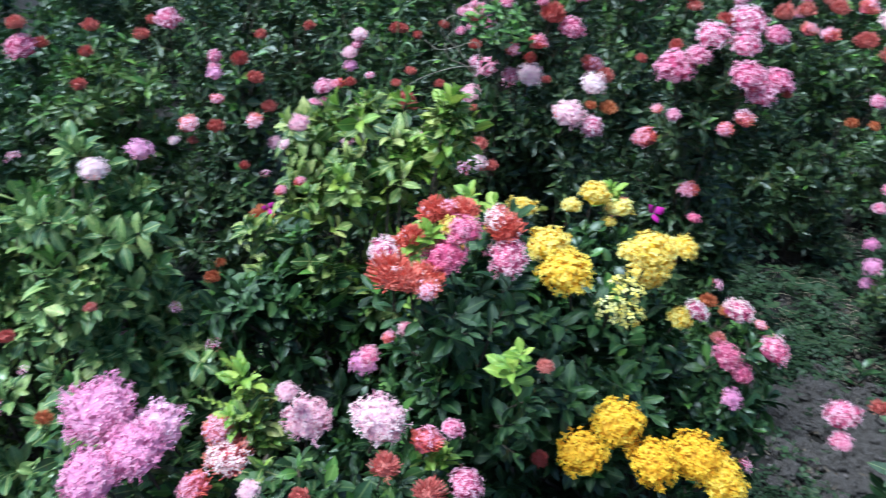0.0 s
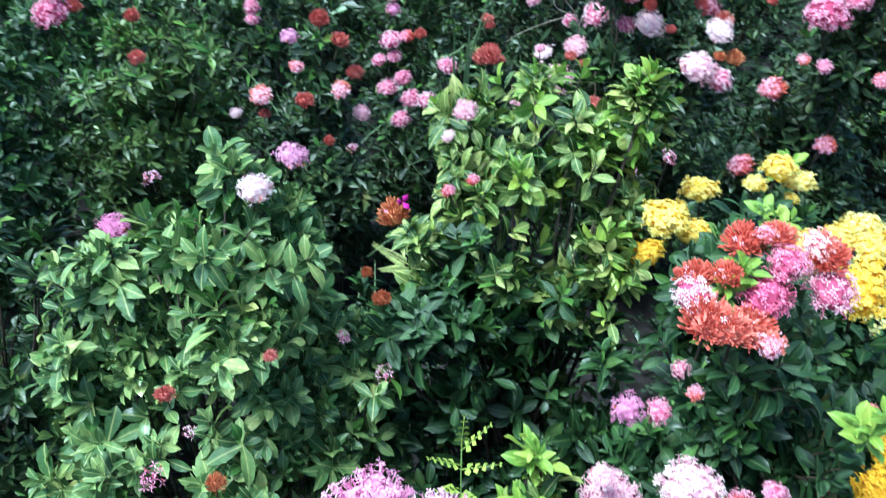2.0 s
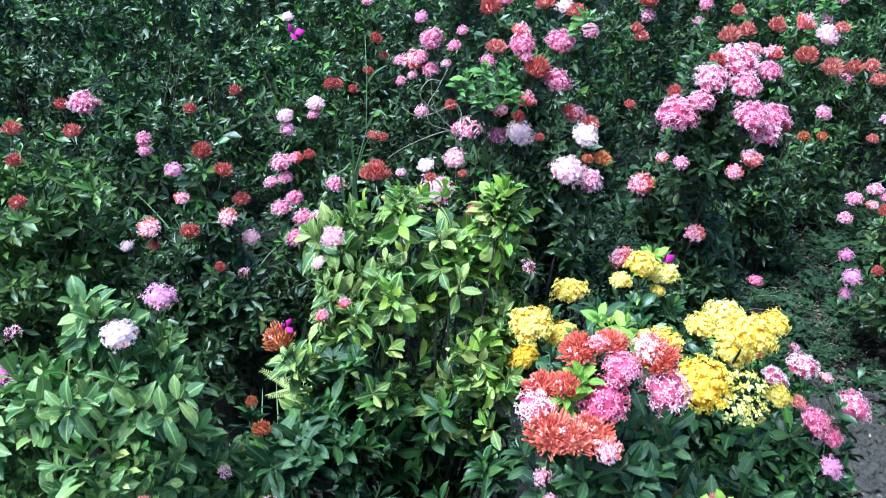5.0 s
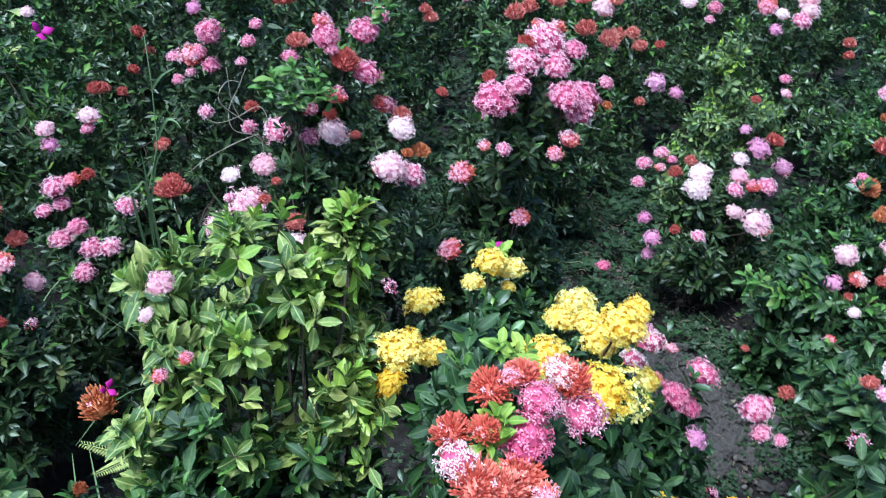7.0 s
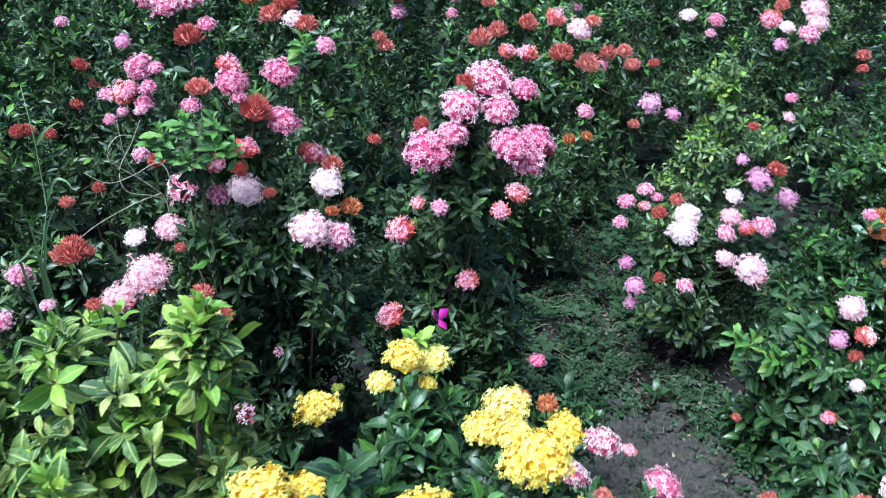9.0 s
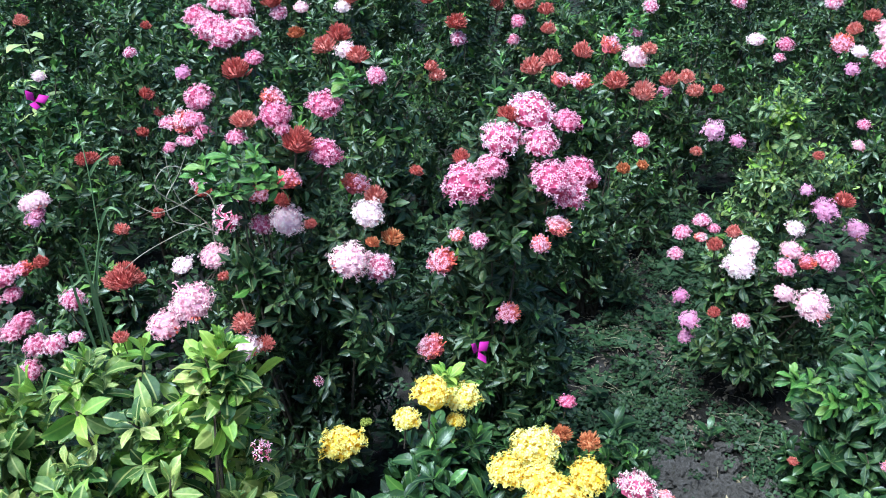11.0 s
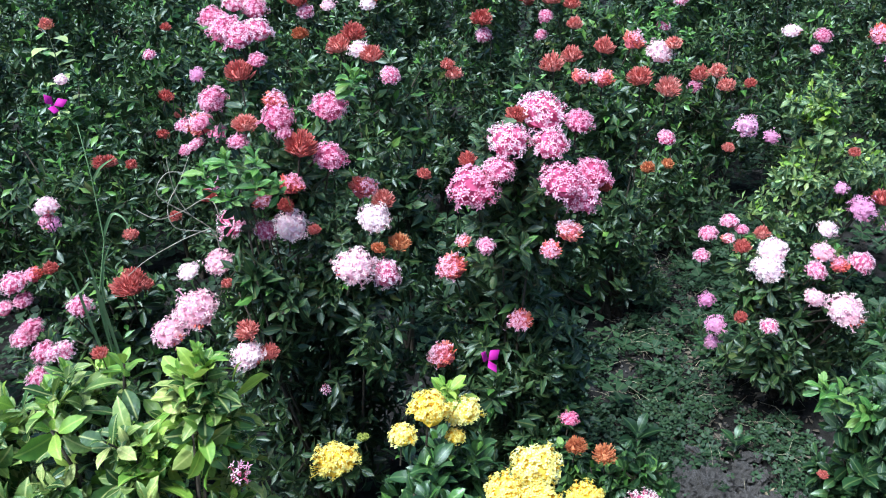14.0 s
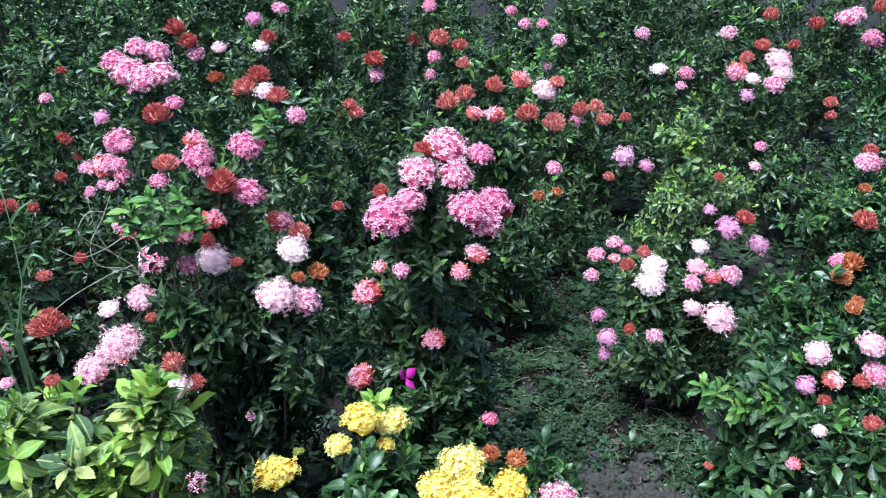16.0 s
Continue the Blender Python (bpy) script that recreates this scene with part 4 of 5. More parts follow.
heads("field_0_4", "R", (1.855, 3.941, 0.879, 0.073), (1.888, 4.028, 0.949, 0.079))
heads("field_5_0", "L", (-0.321, 7.098, 0.856, 0.130))
heads("edge_-3_41", "L", (-0.281, 4.064, 0.920, 0.052))
heads("field_0_1", "R", (0.084, 3.828, 0.855, 0.060), (0.042, 3.813, 0.717, 0.047), (0.120, 3.847, 0.773, 0.048), (0.134, 3.963, 1.080, 0.043))
heads("field_0_1", "P", (0.056, 3.856, 1.010, 0.046))
heads("foot", "B", (0.775, 1.915, 0.425, 0.05), (0.815, 1.86, 0.43, 0.052))
heads("right_b", "R", (1.387, 1.797, 0.214, 0.026))
heads("right_j", "R", (1.507, 1.451, 0.527, 0.043))
heads("right_j", "L", (1.445, 1.535, 0.478, 0.034))
heads("right_j", "M", (1.379, 1.539, 0.405, 0.034))
heads("field_0_8", "P", (4.326, 3.771, 0.843, 0.130), (4.402, 3.765, 0.861, 0.106))
heads("field_0_8", "R", (4.208, 3.883, 0.810, 0.100), (4.180, 3.998, 0.672, 0.075))
heads("field_0_9", "P", (4.889, 3.983, 0.637, 0.130))
heads("field_0_9", "R", (4.970, 4.018, 0.815, 0.109))
heads("edge_38_31", "R", (3.571, 3.230, 0.572, 0.074), (3.544, 3.198, 0.517, 0.062))
heads("field_2_6", "P", (3.044, 5.216, 0.776, 0.082), (3.018, 5.348, 0.851, 0.083))
heads("field_2_5", "P", (2.421, 5.383, 0.938, 0.094))


# ---- ground ----
def relief(x, y):
    """Height of the soil: gentle swells, crumbs on the trodden strip."""
    return 0.012 * noise.noise(Vector((x * 1.5, y * 1.5, 0))) + 0.010 * noise.noise(Vector((x * 9, y * 9, 3))) + 0.006 * noise.noise(Vector((x * 30, y * 30, 7))) + 0.012 * math.exp(-(((x - 1.22) / 0.2) ** 2 + ((y - 1.84) / 0.35) ** 2)) * noise.noise(Vector((x * 38, y * 38, 9)))


def ground_sheet():
    """One sheet: fine mesh under the garden, coarse to the horizon."""
    fine_x, fine_y = np.linspace(-2.0, 4.5, 200), np.linspace(-1.0, 6.0, 215)
    xs = np.concatenate([[-400, -80, -20, -6], fine_x, [8, 20, 80, 400]])
    ys = np.concatenate([[-400, -80, -20, -5], fine_y, [9, 20, 80, 400]])
    verts = []
    for y in ys:
        for x in xs:
            inside = -2.0 <= x <= 4.5 and -1.0 <= y <= 6.0
            verts.append((x, y, relief(x, y) if inside else 0.0))
    n = len(xs)
    faces = [(j * n + i, j * n + i + 1, (j + 1) * n + i + 1, (j + 1) * n + i) for j in range(len(ys) - 1) for i in range(n - 1)]
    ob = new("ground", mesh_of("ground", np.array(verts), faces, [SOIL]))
    return tagged(ob, "dry grey clay soil between the planted rows", "ground", kind="structure")


ground_sheet()


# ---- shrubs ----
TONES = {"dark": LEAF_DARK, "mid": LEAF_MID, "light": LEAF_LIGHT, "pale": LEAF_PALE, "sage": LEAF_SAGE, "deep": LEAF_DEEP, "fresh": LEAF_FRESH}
BROAD = {"dark": 0.78, "mid": 0.95, "light": 0.96, "pale": 0.96, "sage": 0.9, "deep": 0.88, "fresh": 0.78}


def tips_on(rng, lobes, density, seen_heads, leaf):
    """Twig tips in branch-end clumps over the outside of the lobes, a thin dark filling inside, clear of the flower heads."""
    pos, axis, deep = [], [], []
    for i, lobe in enumerate(lobes):
        c, r = lobe[:3], np.maximum(lobe[3:] - 0.03, 0.03)
        area = 4 * math.pi * ((r[0] * r[1]) ** 1.6 / 3 + (r[0] * r[2]) ** 1.6 / 3 + (r[1] * r[2]) ** 1.6 / 3) ** (1 / 1.6)
        n = max(4, int(area * density / 6))
        d = unit(rng.normal(0, 1, (n, 3)))
        low = d[:, 2] < -0.75
        d[low, 2] *= -1
        lump = np.array([1 + 0.5 * noise.noise(Vector(q) * 2.6 + Vector((c[0] * 7, c[1] * 7, i * 5.0))) for q in d])
        k = lump * rng.uniform(0.72, 1.2, n)
        centre = c + d * r * k[:, None]
        way = unit(d / r * r.mean() * 0.75 + np.array([0, 0, 0.75]) + rng.normal(0, 0.2, (n, 3)))
        count = rng.integers(3, 9, n)
        who = np.repeat(np.arange(n), count)
        off = rng.normal(0, 0.026, (len(who), 3))
        p = centre[who] + off - way[who] * (np.linalg.norm(off, axis=1) * 0.8)[:, None]
        a = unit(way[who] + off * 16)
        m = int(area * density * 0.6)
        e = unit(rng.normal(0, 1, (m, 3)))
        p = np.concatenate([p, c + e * r * rng.uniform(0.3, 0.74, (m, 1))])
        a = np.concatenate([a, unit(e + np.array([0, 0, 0.3]) + rng.normal(0, 0.5, (m, 3)))])
        inner = np.arange(len(p)) >= len(p) - m
        # the shaded low back of a bush is thinner
        keep = (p[:, 2] > 0.05) & ~((p[:, 1] > c[1] + 0.4 * r[1]) & (p[:, 2] < c[2] + 0.35 * r[2]) & (rng.uniform(0, 1, len(p)) < 0.55))
        for j, other in enumerate(lobes):
            if j != i:
                keep &= np.linalg.norm((p - other[:3]) / other[3:], axis=1) > 0.7
        pos.append(p[keep])
        axis.append(a[keep])
        deep.append(inner[keep])
    pos, axis, deep = np.concatenate(pos), np.concatenate(axis), np.concatenate(deep)
    keep = np.ones(len(pos), dtype=bool)
    hollow = np.array([noise.noise(Vector(q) * 11.0) for q in pos])
    keep &= deep | (hollow > -0.24)
    clear = np.array([-0.15, -0.7, 0.55])
    for _, x, y, z, w in seen_heads:
        rel = pos - np.array([x, y - 0.15 * w, z + 0.2 * w])
        along = np.clip(rel @ clear / (clear @ clear), 0, (0.13 if y < 1.9 else 0.05) if w > 0.035 else 0.03)
        keep &= np.linalg.norm(rel - along[:, None] * clear, axis=1) > 0.46 * w + 0.42 * leaf
    return pos[keep], axis[keep], deep[keep]


def sprig_mesh(name, seed, size, mat, young, broad):
    rng = np.random.default_rng(seed)
    p, rot, ln, wd, cu, rank = sprig_leaves(rng, np.zeros((1, 3)), np.array([[0.0, 0, 1]]), np.array([size]), 5, broad=broad)
    v, f = leaf_cloud(p, rot, ln, wd, cu)
    tv, tf = tubes([[(0, 0, -size * 1.1, 0.0022), (0, 0, -0.5 * size, 0.002), (0, 0, 0, 0.0012)]], 4)
    slots = np.repeat(np.where(rank < young, 1, 0), len(LEAF_F)).tolist() + [2] * len(tf)
    return mesh_of(name, np.concatenate([v, tv]), f.tolist() + [[i + len(v) for i in q] for q in tf], [mat, LEAF_LIME if mat in (LEAF_LIGHT, LEAF_SAGE) else LEAF_YOUNG, BARK], slots, uv=leaf_uv(len(p)))


SPRIGS = {tone: [sprig_mesh("leaf_sprig", 300 + 10 * i + s, 1.0, mat, s % 3, BROAD[tone]) for s in range(6)] for i, (tone, mat) in enumerate(TONES.items())}


TWIGLET = mesh_of("twig", *tubes([[(0, 0, -1.1, 0.045), (0, 0, -0.5, 0.04), (0, 0, 0, 0.024)]], 5), [BARK])


def single_leaves(mat):
    out = []
    for curl in (-0.16, 0.0, 0.12, 0.26):
        v, f = leaf_cloud(np.zeros((1, 3)), np.eye(3)[None], np.ones(1), np.ones(1), np.array([curl]))
        out.append(mesh_of("leaf", v, f.tolist(), [mat], uv=leaf_uv(1)))
    return out


LEAVES = {"light": single_leaves(LEAF_LIGHT), "deep": single_leaves(LEAF_DEEP), "pale": single_leaves(LEAF_PALE), "lime": single_leaves(LEAF_LIME)}


def limbs_of(rng, base, lobes, tips, base_near):
    """Tapered stems from the foot into each lobe, forked into twigs towards some of the tips."""
    paths = []
    for lobe in lobes:
        c = lobe[:3]
        for k in range(3):
            foot = base + np.array([*rng.normal(0, 0.02, 2), -0.02])
            end = c + lobe[3:] * rng.uniform(-0.45, 0.45, 3)
            mid = 0.5 * (foot + end) + rng.normal(0, 0.02, 3)
            paths.append([(*foot, 0.009), (*(0.5 * (foot + mid)), 0.007), (*mid, 0.0045), (*end, 0.0016)])
    pick = rng.choice(len(tips), min(len(tips), 90 if base_near else 25), replace=False)
    for i in pick:
        tip = tips[i]
        lobe = lobes[np.argmin([np.linalg.norm((tip - q[:3]) / q[3:]) for q in lobes])]
        inner = lobe[:3] + (tip - lobe[:3]) * 0.35 - np.array([0, 0, 0.05])
        bend = 0.5 * (inner + tip) + rng.normal(0, 0.012, 3)
        paths.append([(*inner, 0.0035), (*bend, 0.0028), (*tip, 0.0016)])
    return tubes(paths, 5)


def build_shrub(key, number):
    s = SHRUBS[key]
    rng = np.random.default_rng(1000 + number)
    lobes = s["lobes"]
    low = lobes[np.argmin(lobes[:, 2])]
    base = np.array([low[0], low[1], 0.0])
    empty = new("ixora_shrub")
    empty.location = base
    tagged(empty, s["label"], "shrub", s["group"])
    shape = 2 if base[1] > 2.9 else 0 if key in ("front", "front_low", "green", "green_low", "left", "right_b", "right_c", "shoot") else 1
    pos, axis, deep = tips_on(rng, lobes, 440 * s["dense"] * (0.9, 0.85, 0.62)[shape], s["heads"] + [h for other in SHRUBS.values() if other is not s for h in other["heads"] if abs(h[2] - base[1]) < 0.25 and abs(h[1] - base[0]) < 0.7 and h[4] > 0.045], s["leaf"])
    size = s["leaf"] * rng.uniform(0.75, 1.2, len(pos))
    top = max(lobes[:, 2].max() + 0.15, 0.3)
    # tips on the viewer's side that stand out singly
    front = np.argsort(pos[:, 1] * 0.8 - pos[:, 2] + rng.uniform(0, 0.15, len(pos)) + 5.0 * deep)
    single = front[: min(s["near"], len(pos) // 2)]
    rest = np.setdiff1d(np.arange(len(pos)), single)
    verts, faces, slots, uvs, base_v = [], [], [], [], 0
    for inner, kind, pairs in ((False, shape, 4 if shape == 2 else 5), (True, 2 if shape else 0, 3)):
        pick = rest[deep[rest] == inner]
        if not len(pick):
            continue
        p, rot, ln, wd, cu, rank = sprig_leaves(rng, pos[pick] - base, axis[pick], size[pick] * (1.3 if inner and shape else 1.0), pairs, broad=BROAD[s["tone"]])
        v, f = leaf_cloud(p, rot, ln, wd, cu, kind)
        fresh = rng.uniform(0, 1, len(p)) < s["young"] * np.clip((p[:, 2] + base[2]) / top, 0, 1) ** 3
        slots.append(np.repeat(np.where((rank < 3) & fresh, 1, 0), len(SHAPES[kind][1])))
        uvs.append(leaf_uv(len(p), kind))
        verts.append(v)
        faces.append(f + base_v)
        base_v += len(v)
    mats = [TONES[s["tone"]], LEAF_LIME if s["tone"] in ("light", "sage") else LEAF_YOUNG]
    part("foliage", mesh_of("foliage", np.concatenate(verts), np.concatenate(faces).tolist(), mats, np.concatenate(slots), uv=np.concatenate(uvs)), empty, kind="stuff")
    tv, tf = limbs_of(rng, np.zeros(3), np.concatenate([lobes[:, :3] - base, lobes[:, 3:]], axis=1), pos - base, shape < 2)
    part("branchwork", mesh_of("branchwork", tv, tf, [BARK]), empty, kind="stuff")
    turn = frames(axis, rng.uniform(0, 6.28, len(pos)))
    for n, i in enumerate(single):
        m = Matrix(turn[i].tolist()).to_4x4()
        m.translation = Vector(pos[i] - base)
        if n < 40 and key in ("green", "front", "left"):
            # leaves that can be told apart one by one, each on its own
            ob = part("leaf_sprig", TWIGLET, empty)
            p, rot, ln, wd, cu, rank = sprig_leaves(rng, np.zeros((1, 3)), np.array([[0.0, 0, 1]]), np.ones(1), 5, broad=BROAD[s["tone"]])
            fresh = rng.uniform() < s["young"] * min(1.0, pos[i][2] / top) ** 3
            for k in range(len(p)):
                leaf = part("leaf", LEAVES["lime" if fresh and rank[k] < 3 and s["tone"] == "light" else s["tone"]][rng.integers(0, 4)], ob)
                q = Matrix(rot[k].tolist()).to_4x4()
                q.translation = Vector(p[k])
                leaf.matrix_basis = q @ Matrix.Diagonal((ln[k] * wd[k], ln[k], ln[k], 1))
            ob.matrix_basis = m @ Matrix.Scale(size[i], 4)
            continue
        ob = part("leaf_sprig", SPRIGS[s["tone"]][rng.integers(0, 6) if rng.uniform() < 0.15 + s["young"] * min(1.0, pos[i][2] / top) ** 3 else 3 * rng.integers(0, 2)], empty)
        ob.matrix_basis = m @ Matrix.Scale(size[i], 4)
    mid = lobes[:, :3].mean(axis=0)
    for kind, x, y, z, w in s["heads"]:
        choice = HEADS["S"] if kind == "V" and w < 0.042 else STARRY[kind] if key == "front" and kind in STARRY else FINE[kind] if kind in FINE and y < 1.9 and (w > 0.055 or key == "front" and w > 0.035) else HEADS[kind]
        out = unit(np.array([[x - mid[0], y - mid[1] - 0.12, 0.16 + 0.5 * max(z - mid[2], 0)]]))[0]
        # closed buds stand more upright than open clusters
        ax = Vector((out * 0.25 + np.array([0, 0, 1.0]) if kind in "RB" else out * 0.6 + np.array([0, -0.1, 0.75])) + rng.normal(0, 0.12, 3)).normalized()
        ob = part("flower_head", choice[rng.integers(0, len(choice))], empty, HEAD_WORDS[kind])
        m = ax.to_track_quat("Z", "Y").to_matrix().to_4x4() @ Matrix.Rotation(rng.uniform(0, 6.28), 4, "Z")
        m.translation = Vector((x, y, z)) - Vector(base)
        part("stalk", STALK, ob)
        ob.matrix_basis = m @ Matrix.Diagonal((w * rng.uniform(1.0, 1.12), w * rng.uniform(1.0, 1.12), w * rng.uniform(0.92, 1.08), 1))
    return empty


BUILT = {}
for number, key in enumerate(SHRUBS):
    BUILT[key] = build_shrub(key, number)


def young_tip(key, x, y, z, size, lean):
    """A rosette of fresh bright leaves on a shrub's twig."""
    owner = BUILT[key]
    ob = part("young_sprig", (LIME if key in ("shoot", "front") else YOUNG)[int(abs(x) * 997) % 4], owner, "fresh bright yellow-green leaf rosette")
    m = Vector(lean).normalized().to_track_quat("Z", "Y").to_matrix().to_4x4()
    m.translation = Vector((x, y, z)) - owner.location
    ob.matrix_basis = m @ Matrix.Scale(size, 4)


YOUNG = [sprig_mesh("young_sprig", 480 + s, 1.0, LEAF_YOUNG, 5, 0.95) for s in range(4)]
LIME = [sprig_mesh("young_sprig", 490 + s, 1.0, LEAF_LIME, 0, 0.95) for s in range(4)]
rng_tip = random.Random(12)
for key, spots in (
    ("front", ((0.0, 1.05, 1.04), (0.14, 0.91, 0.93), (0.08, 1.13, 1.07), (0.42, 1.72, 0.84), (0.02, 0.93, 0.74))),
    ("shoot", ((-0.24, 0.945, 0.87), (-0.25, 0.935, 0.81), (-0.225, 0.94, 0.77), (-0.26, 0.95, 0.74))),
    ("right_b", ((1.39, 1.82, 0.47), (1.42, 1.74, 0.46), (1.47, 1.70, 0.47))),
    ("right_h", ((2.0, 3.5, 1.0), (2.06, 3.52, 0.96), (1.95, 3.48, 0.93), (2.1, 3.45, 0.9))),
    ("row_d", ((0.13, 2.2, 1.12), (0.17, 2.19, 1.13), (0.21, 2.2, 1.11), (0.155, 2.18, 1.08), (0.195, 2.18, 1.07), (0.115, 2.2, 1.09), (0.24, 2.2, 1.08), (0.44, 2.33, 1.24))),
):
    for x, y, z in spots:
        for _ in range(2 if key == "row_d" else 3):
            j = [rng_tip.uniform(-0.022, 0.022) for _ in range(3)]
            young_tip(key, x + j[0], y + j[1], z + j[2] - 0.01, rng_tip.uniform(0.026, 0.04), (10 * j[0], -0.25 + 10 * j[1], 1))


# ---- weeds and litter on the ground ----
def in_any(x, y, grow=1.0):
    return any(((x - l[0]) / (l[3] * grow)) ** 2 + ((y - l[1]) / (l[4] * grow)) ** 2 < 1 for l in NEAR_LOBES if l[2] < 0.5)


NEAR_LOBES = [l for s in SHRUBS.values() for l in s["lobes"] if l[1] < 4.2]


def clover_patch():
    """Low three-leaved weeds that cover most of the soil between the rows."""
    rng = np.random.default_rng(77)
    pts = []
    while len(pts) < 50000:
        if len(pts) >= 34000:
            # ranker growth between the rows up the field
            x, y = rng.uniform(-2.6, 7.0), rng.uniform(2.4, 9.5)
            if not in_any(x, y, 0.4):
                pts.append((x, y, relief(x, y) + rng.uniform(0.01, 0.12)))
            continue
        if rng.uniform() < 0.72:
            x, y = rng.uniform(0.7, 2.5), rng.uniform(1.3, 4.2)
        else:
            x, y = rng.uniform(-1.4, 3.4), rng.uniform(0.6, 5.4)
        if in_any(x, y, 0.5):
            continue
        bare = noise.noise(Vector((x * 2.6, y * 2.6, 11)))
        trodden = math.exp(-((((x - 1.2) / 0.22) ** 2 + ((y - 1.82) / 0.28) ** 2) ** 2))
        # a worn line runs up the middle of the path
        worn = math.exp(-(((x - 0.60 - 0.38 * y) / 0.09) ** 2)) * (0.9 if noise.noise(Vector((x * 5, y * 5, 2))) > -0.15 else 0.4)
        fleck = noise.noise(Vector((x * 9, y * 9, 4)))
        if bare + 0.7 * fleck < -0.36 or rng.uniform() < 0.96 * trodden or rng.uniform() < worn or (y < 1.5 and rng.uniform() < 0.6):
            continue
        tuft = 0.5 + 0.9 * noise.noise(Vector((x * 6, y * 6, 8)))
        pts.append((x, y, relief(x, y) + rng.uniform(0.004, 0.03) + 0.045 * max(0.0, tuft) * rng.uniform(0.3, 1.0)))
    pts = np.array(pts)
    n = len(pts)
    tilt = unit(np.array([[0, 0, 1.0]]) + rng.normal(0, 0.3, (n, 3)))
    spin = rng.uniform(0, 6.28, n)
    p, rot, ln = [], [], []
    size = np.where(np.arange(n) < 34000, rng.uniform(0.008, 0.021, n), rng.uniform(0.02, 0.055, n))
    for k in range(3):
        f = frames(tilt, spin + k * 2.094 + rng.normal(0, 0.15, n))
        way = unit(f[:, :, 0] + 0.15 * f[:, :, 2])
        up = np.cross(np.cross(way, f[:, :, 2]), way)
        rot.append(np.stack([np.cross(way, up), way, up], axis=2))
        p.append(pts)
        ln.append(size)
    p, rot, ln = np.concatenate(p), np.concatenate(rot), np.concatenate(ln)
    v, f = leaf_cloud(p, rot, ln, np.full(len(p), 1.6), rng.uniform(0, 0.3, len(p)), 3)
    ob = new("clover", mesh_of("clover", v, f.tolist(), [LEAF_WEED], uv=leaf_uv(len(p), 3)))
    tagged(ob, "low green clover weeds creeping over the soil", "weeds", kind="stuff")


def straw_litter():
    """Dry grass blades lying on the weeds of the path."""
    rng = np.random.default_rng(78)
    paths = []
    for _ in range(110):
        c = (1.55, 2.85) if rng.uniform() < 0.5 else (1.35, 2.35)
        x, y = c[0] + rng.normal(0, 0.2), c[1] + rng.normal(0, 0.3)
        a, l = rng.normal(2.3, 0.9), rng.uniform(0.03, 0.15)
        z = relief(x, y) + rng.uniform(0.02, 0.05)
        paths.append([(x - 0.5 * l * math.cos(a), y - 0.5 * l * math.sin(a), z - 0.01, 0.0005), (x, y, z + rng.uniform(0, 0.02), 0.0006), (x + 0.5 * l * math.cos(a), y + 0.5 * l * math.sin(a), z - 0.005, 0.0006)])
    v, f = tubes(paths, 3)
    tagged(new("dry_grass", mesh_of("dry_grass", v, f, [STRAW])), "dry straw-coloured grass blades lying on the path", "dry grass", kind="stuff")


def clod_mesh(seed, flat, detail=2):
    """A lump of clay; the finer one is folded and cracked."""
    bm = bmesh.new()
    bmesh.ops.create_icosphere(bm, subdivisions=detail, radius=1.0)
    for v in bm.verts:
        q = v.co * 1.4 + Vector((seed * 9.0, 0, 0))
        fold = 0.6 * abs(noise.noise(q * 2.6)) + 0.45 * abs(noise.noise(q * 5.0)) + 0.2 * noise.noise(q * 10.0) - 0.2 if detail > 2 else 0.16 * noise.noise(q * 2.7)
        v.co *= 1 + 0.35 * noise.noise(q) + fold
        v.co.z *= flat
    me = bpy.data.meshes.new("clay_clod")
    bm.to_mesh(me)
    bm.free()
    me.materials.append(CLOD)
    return me


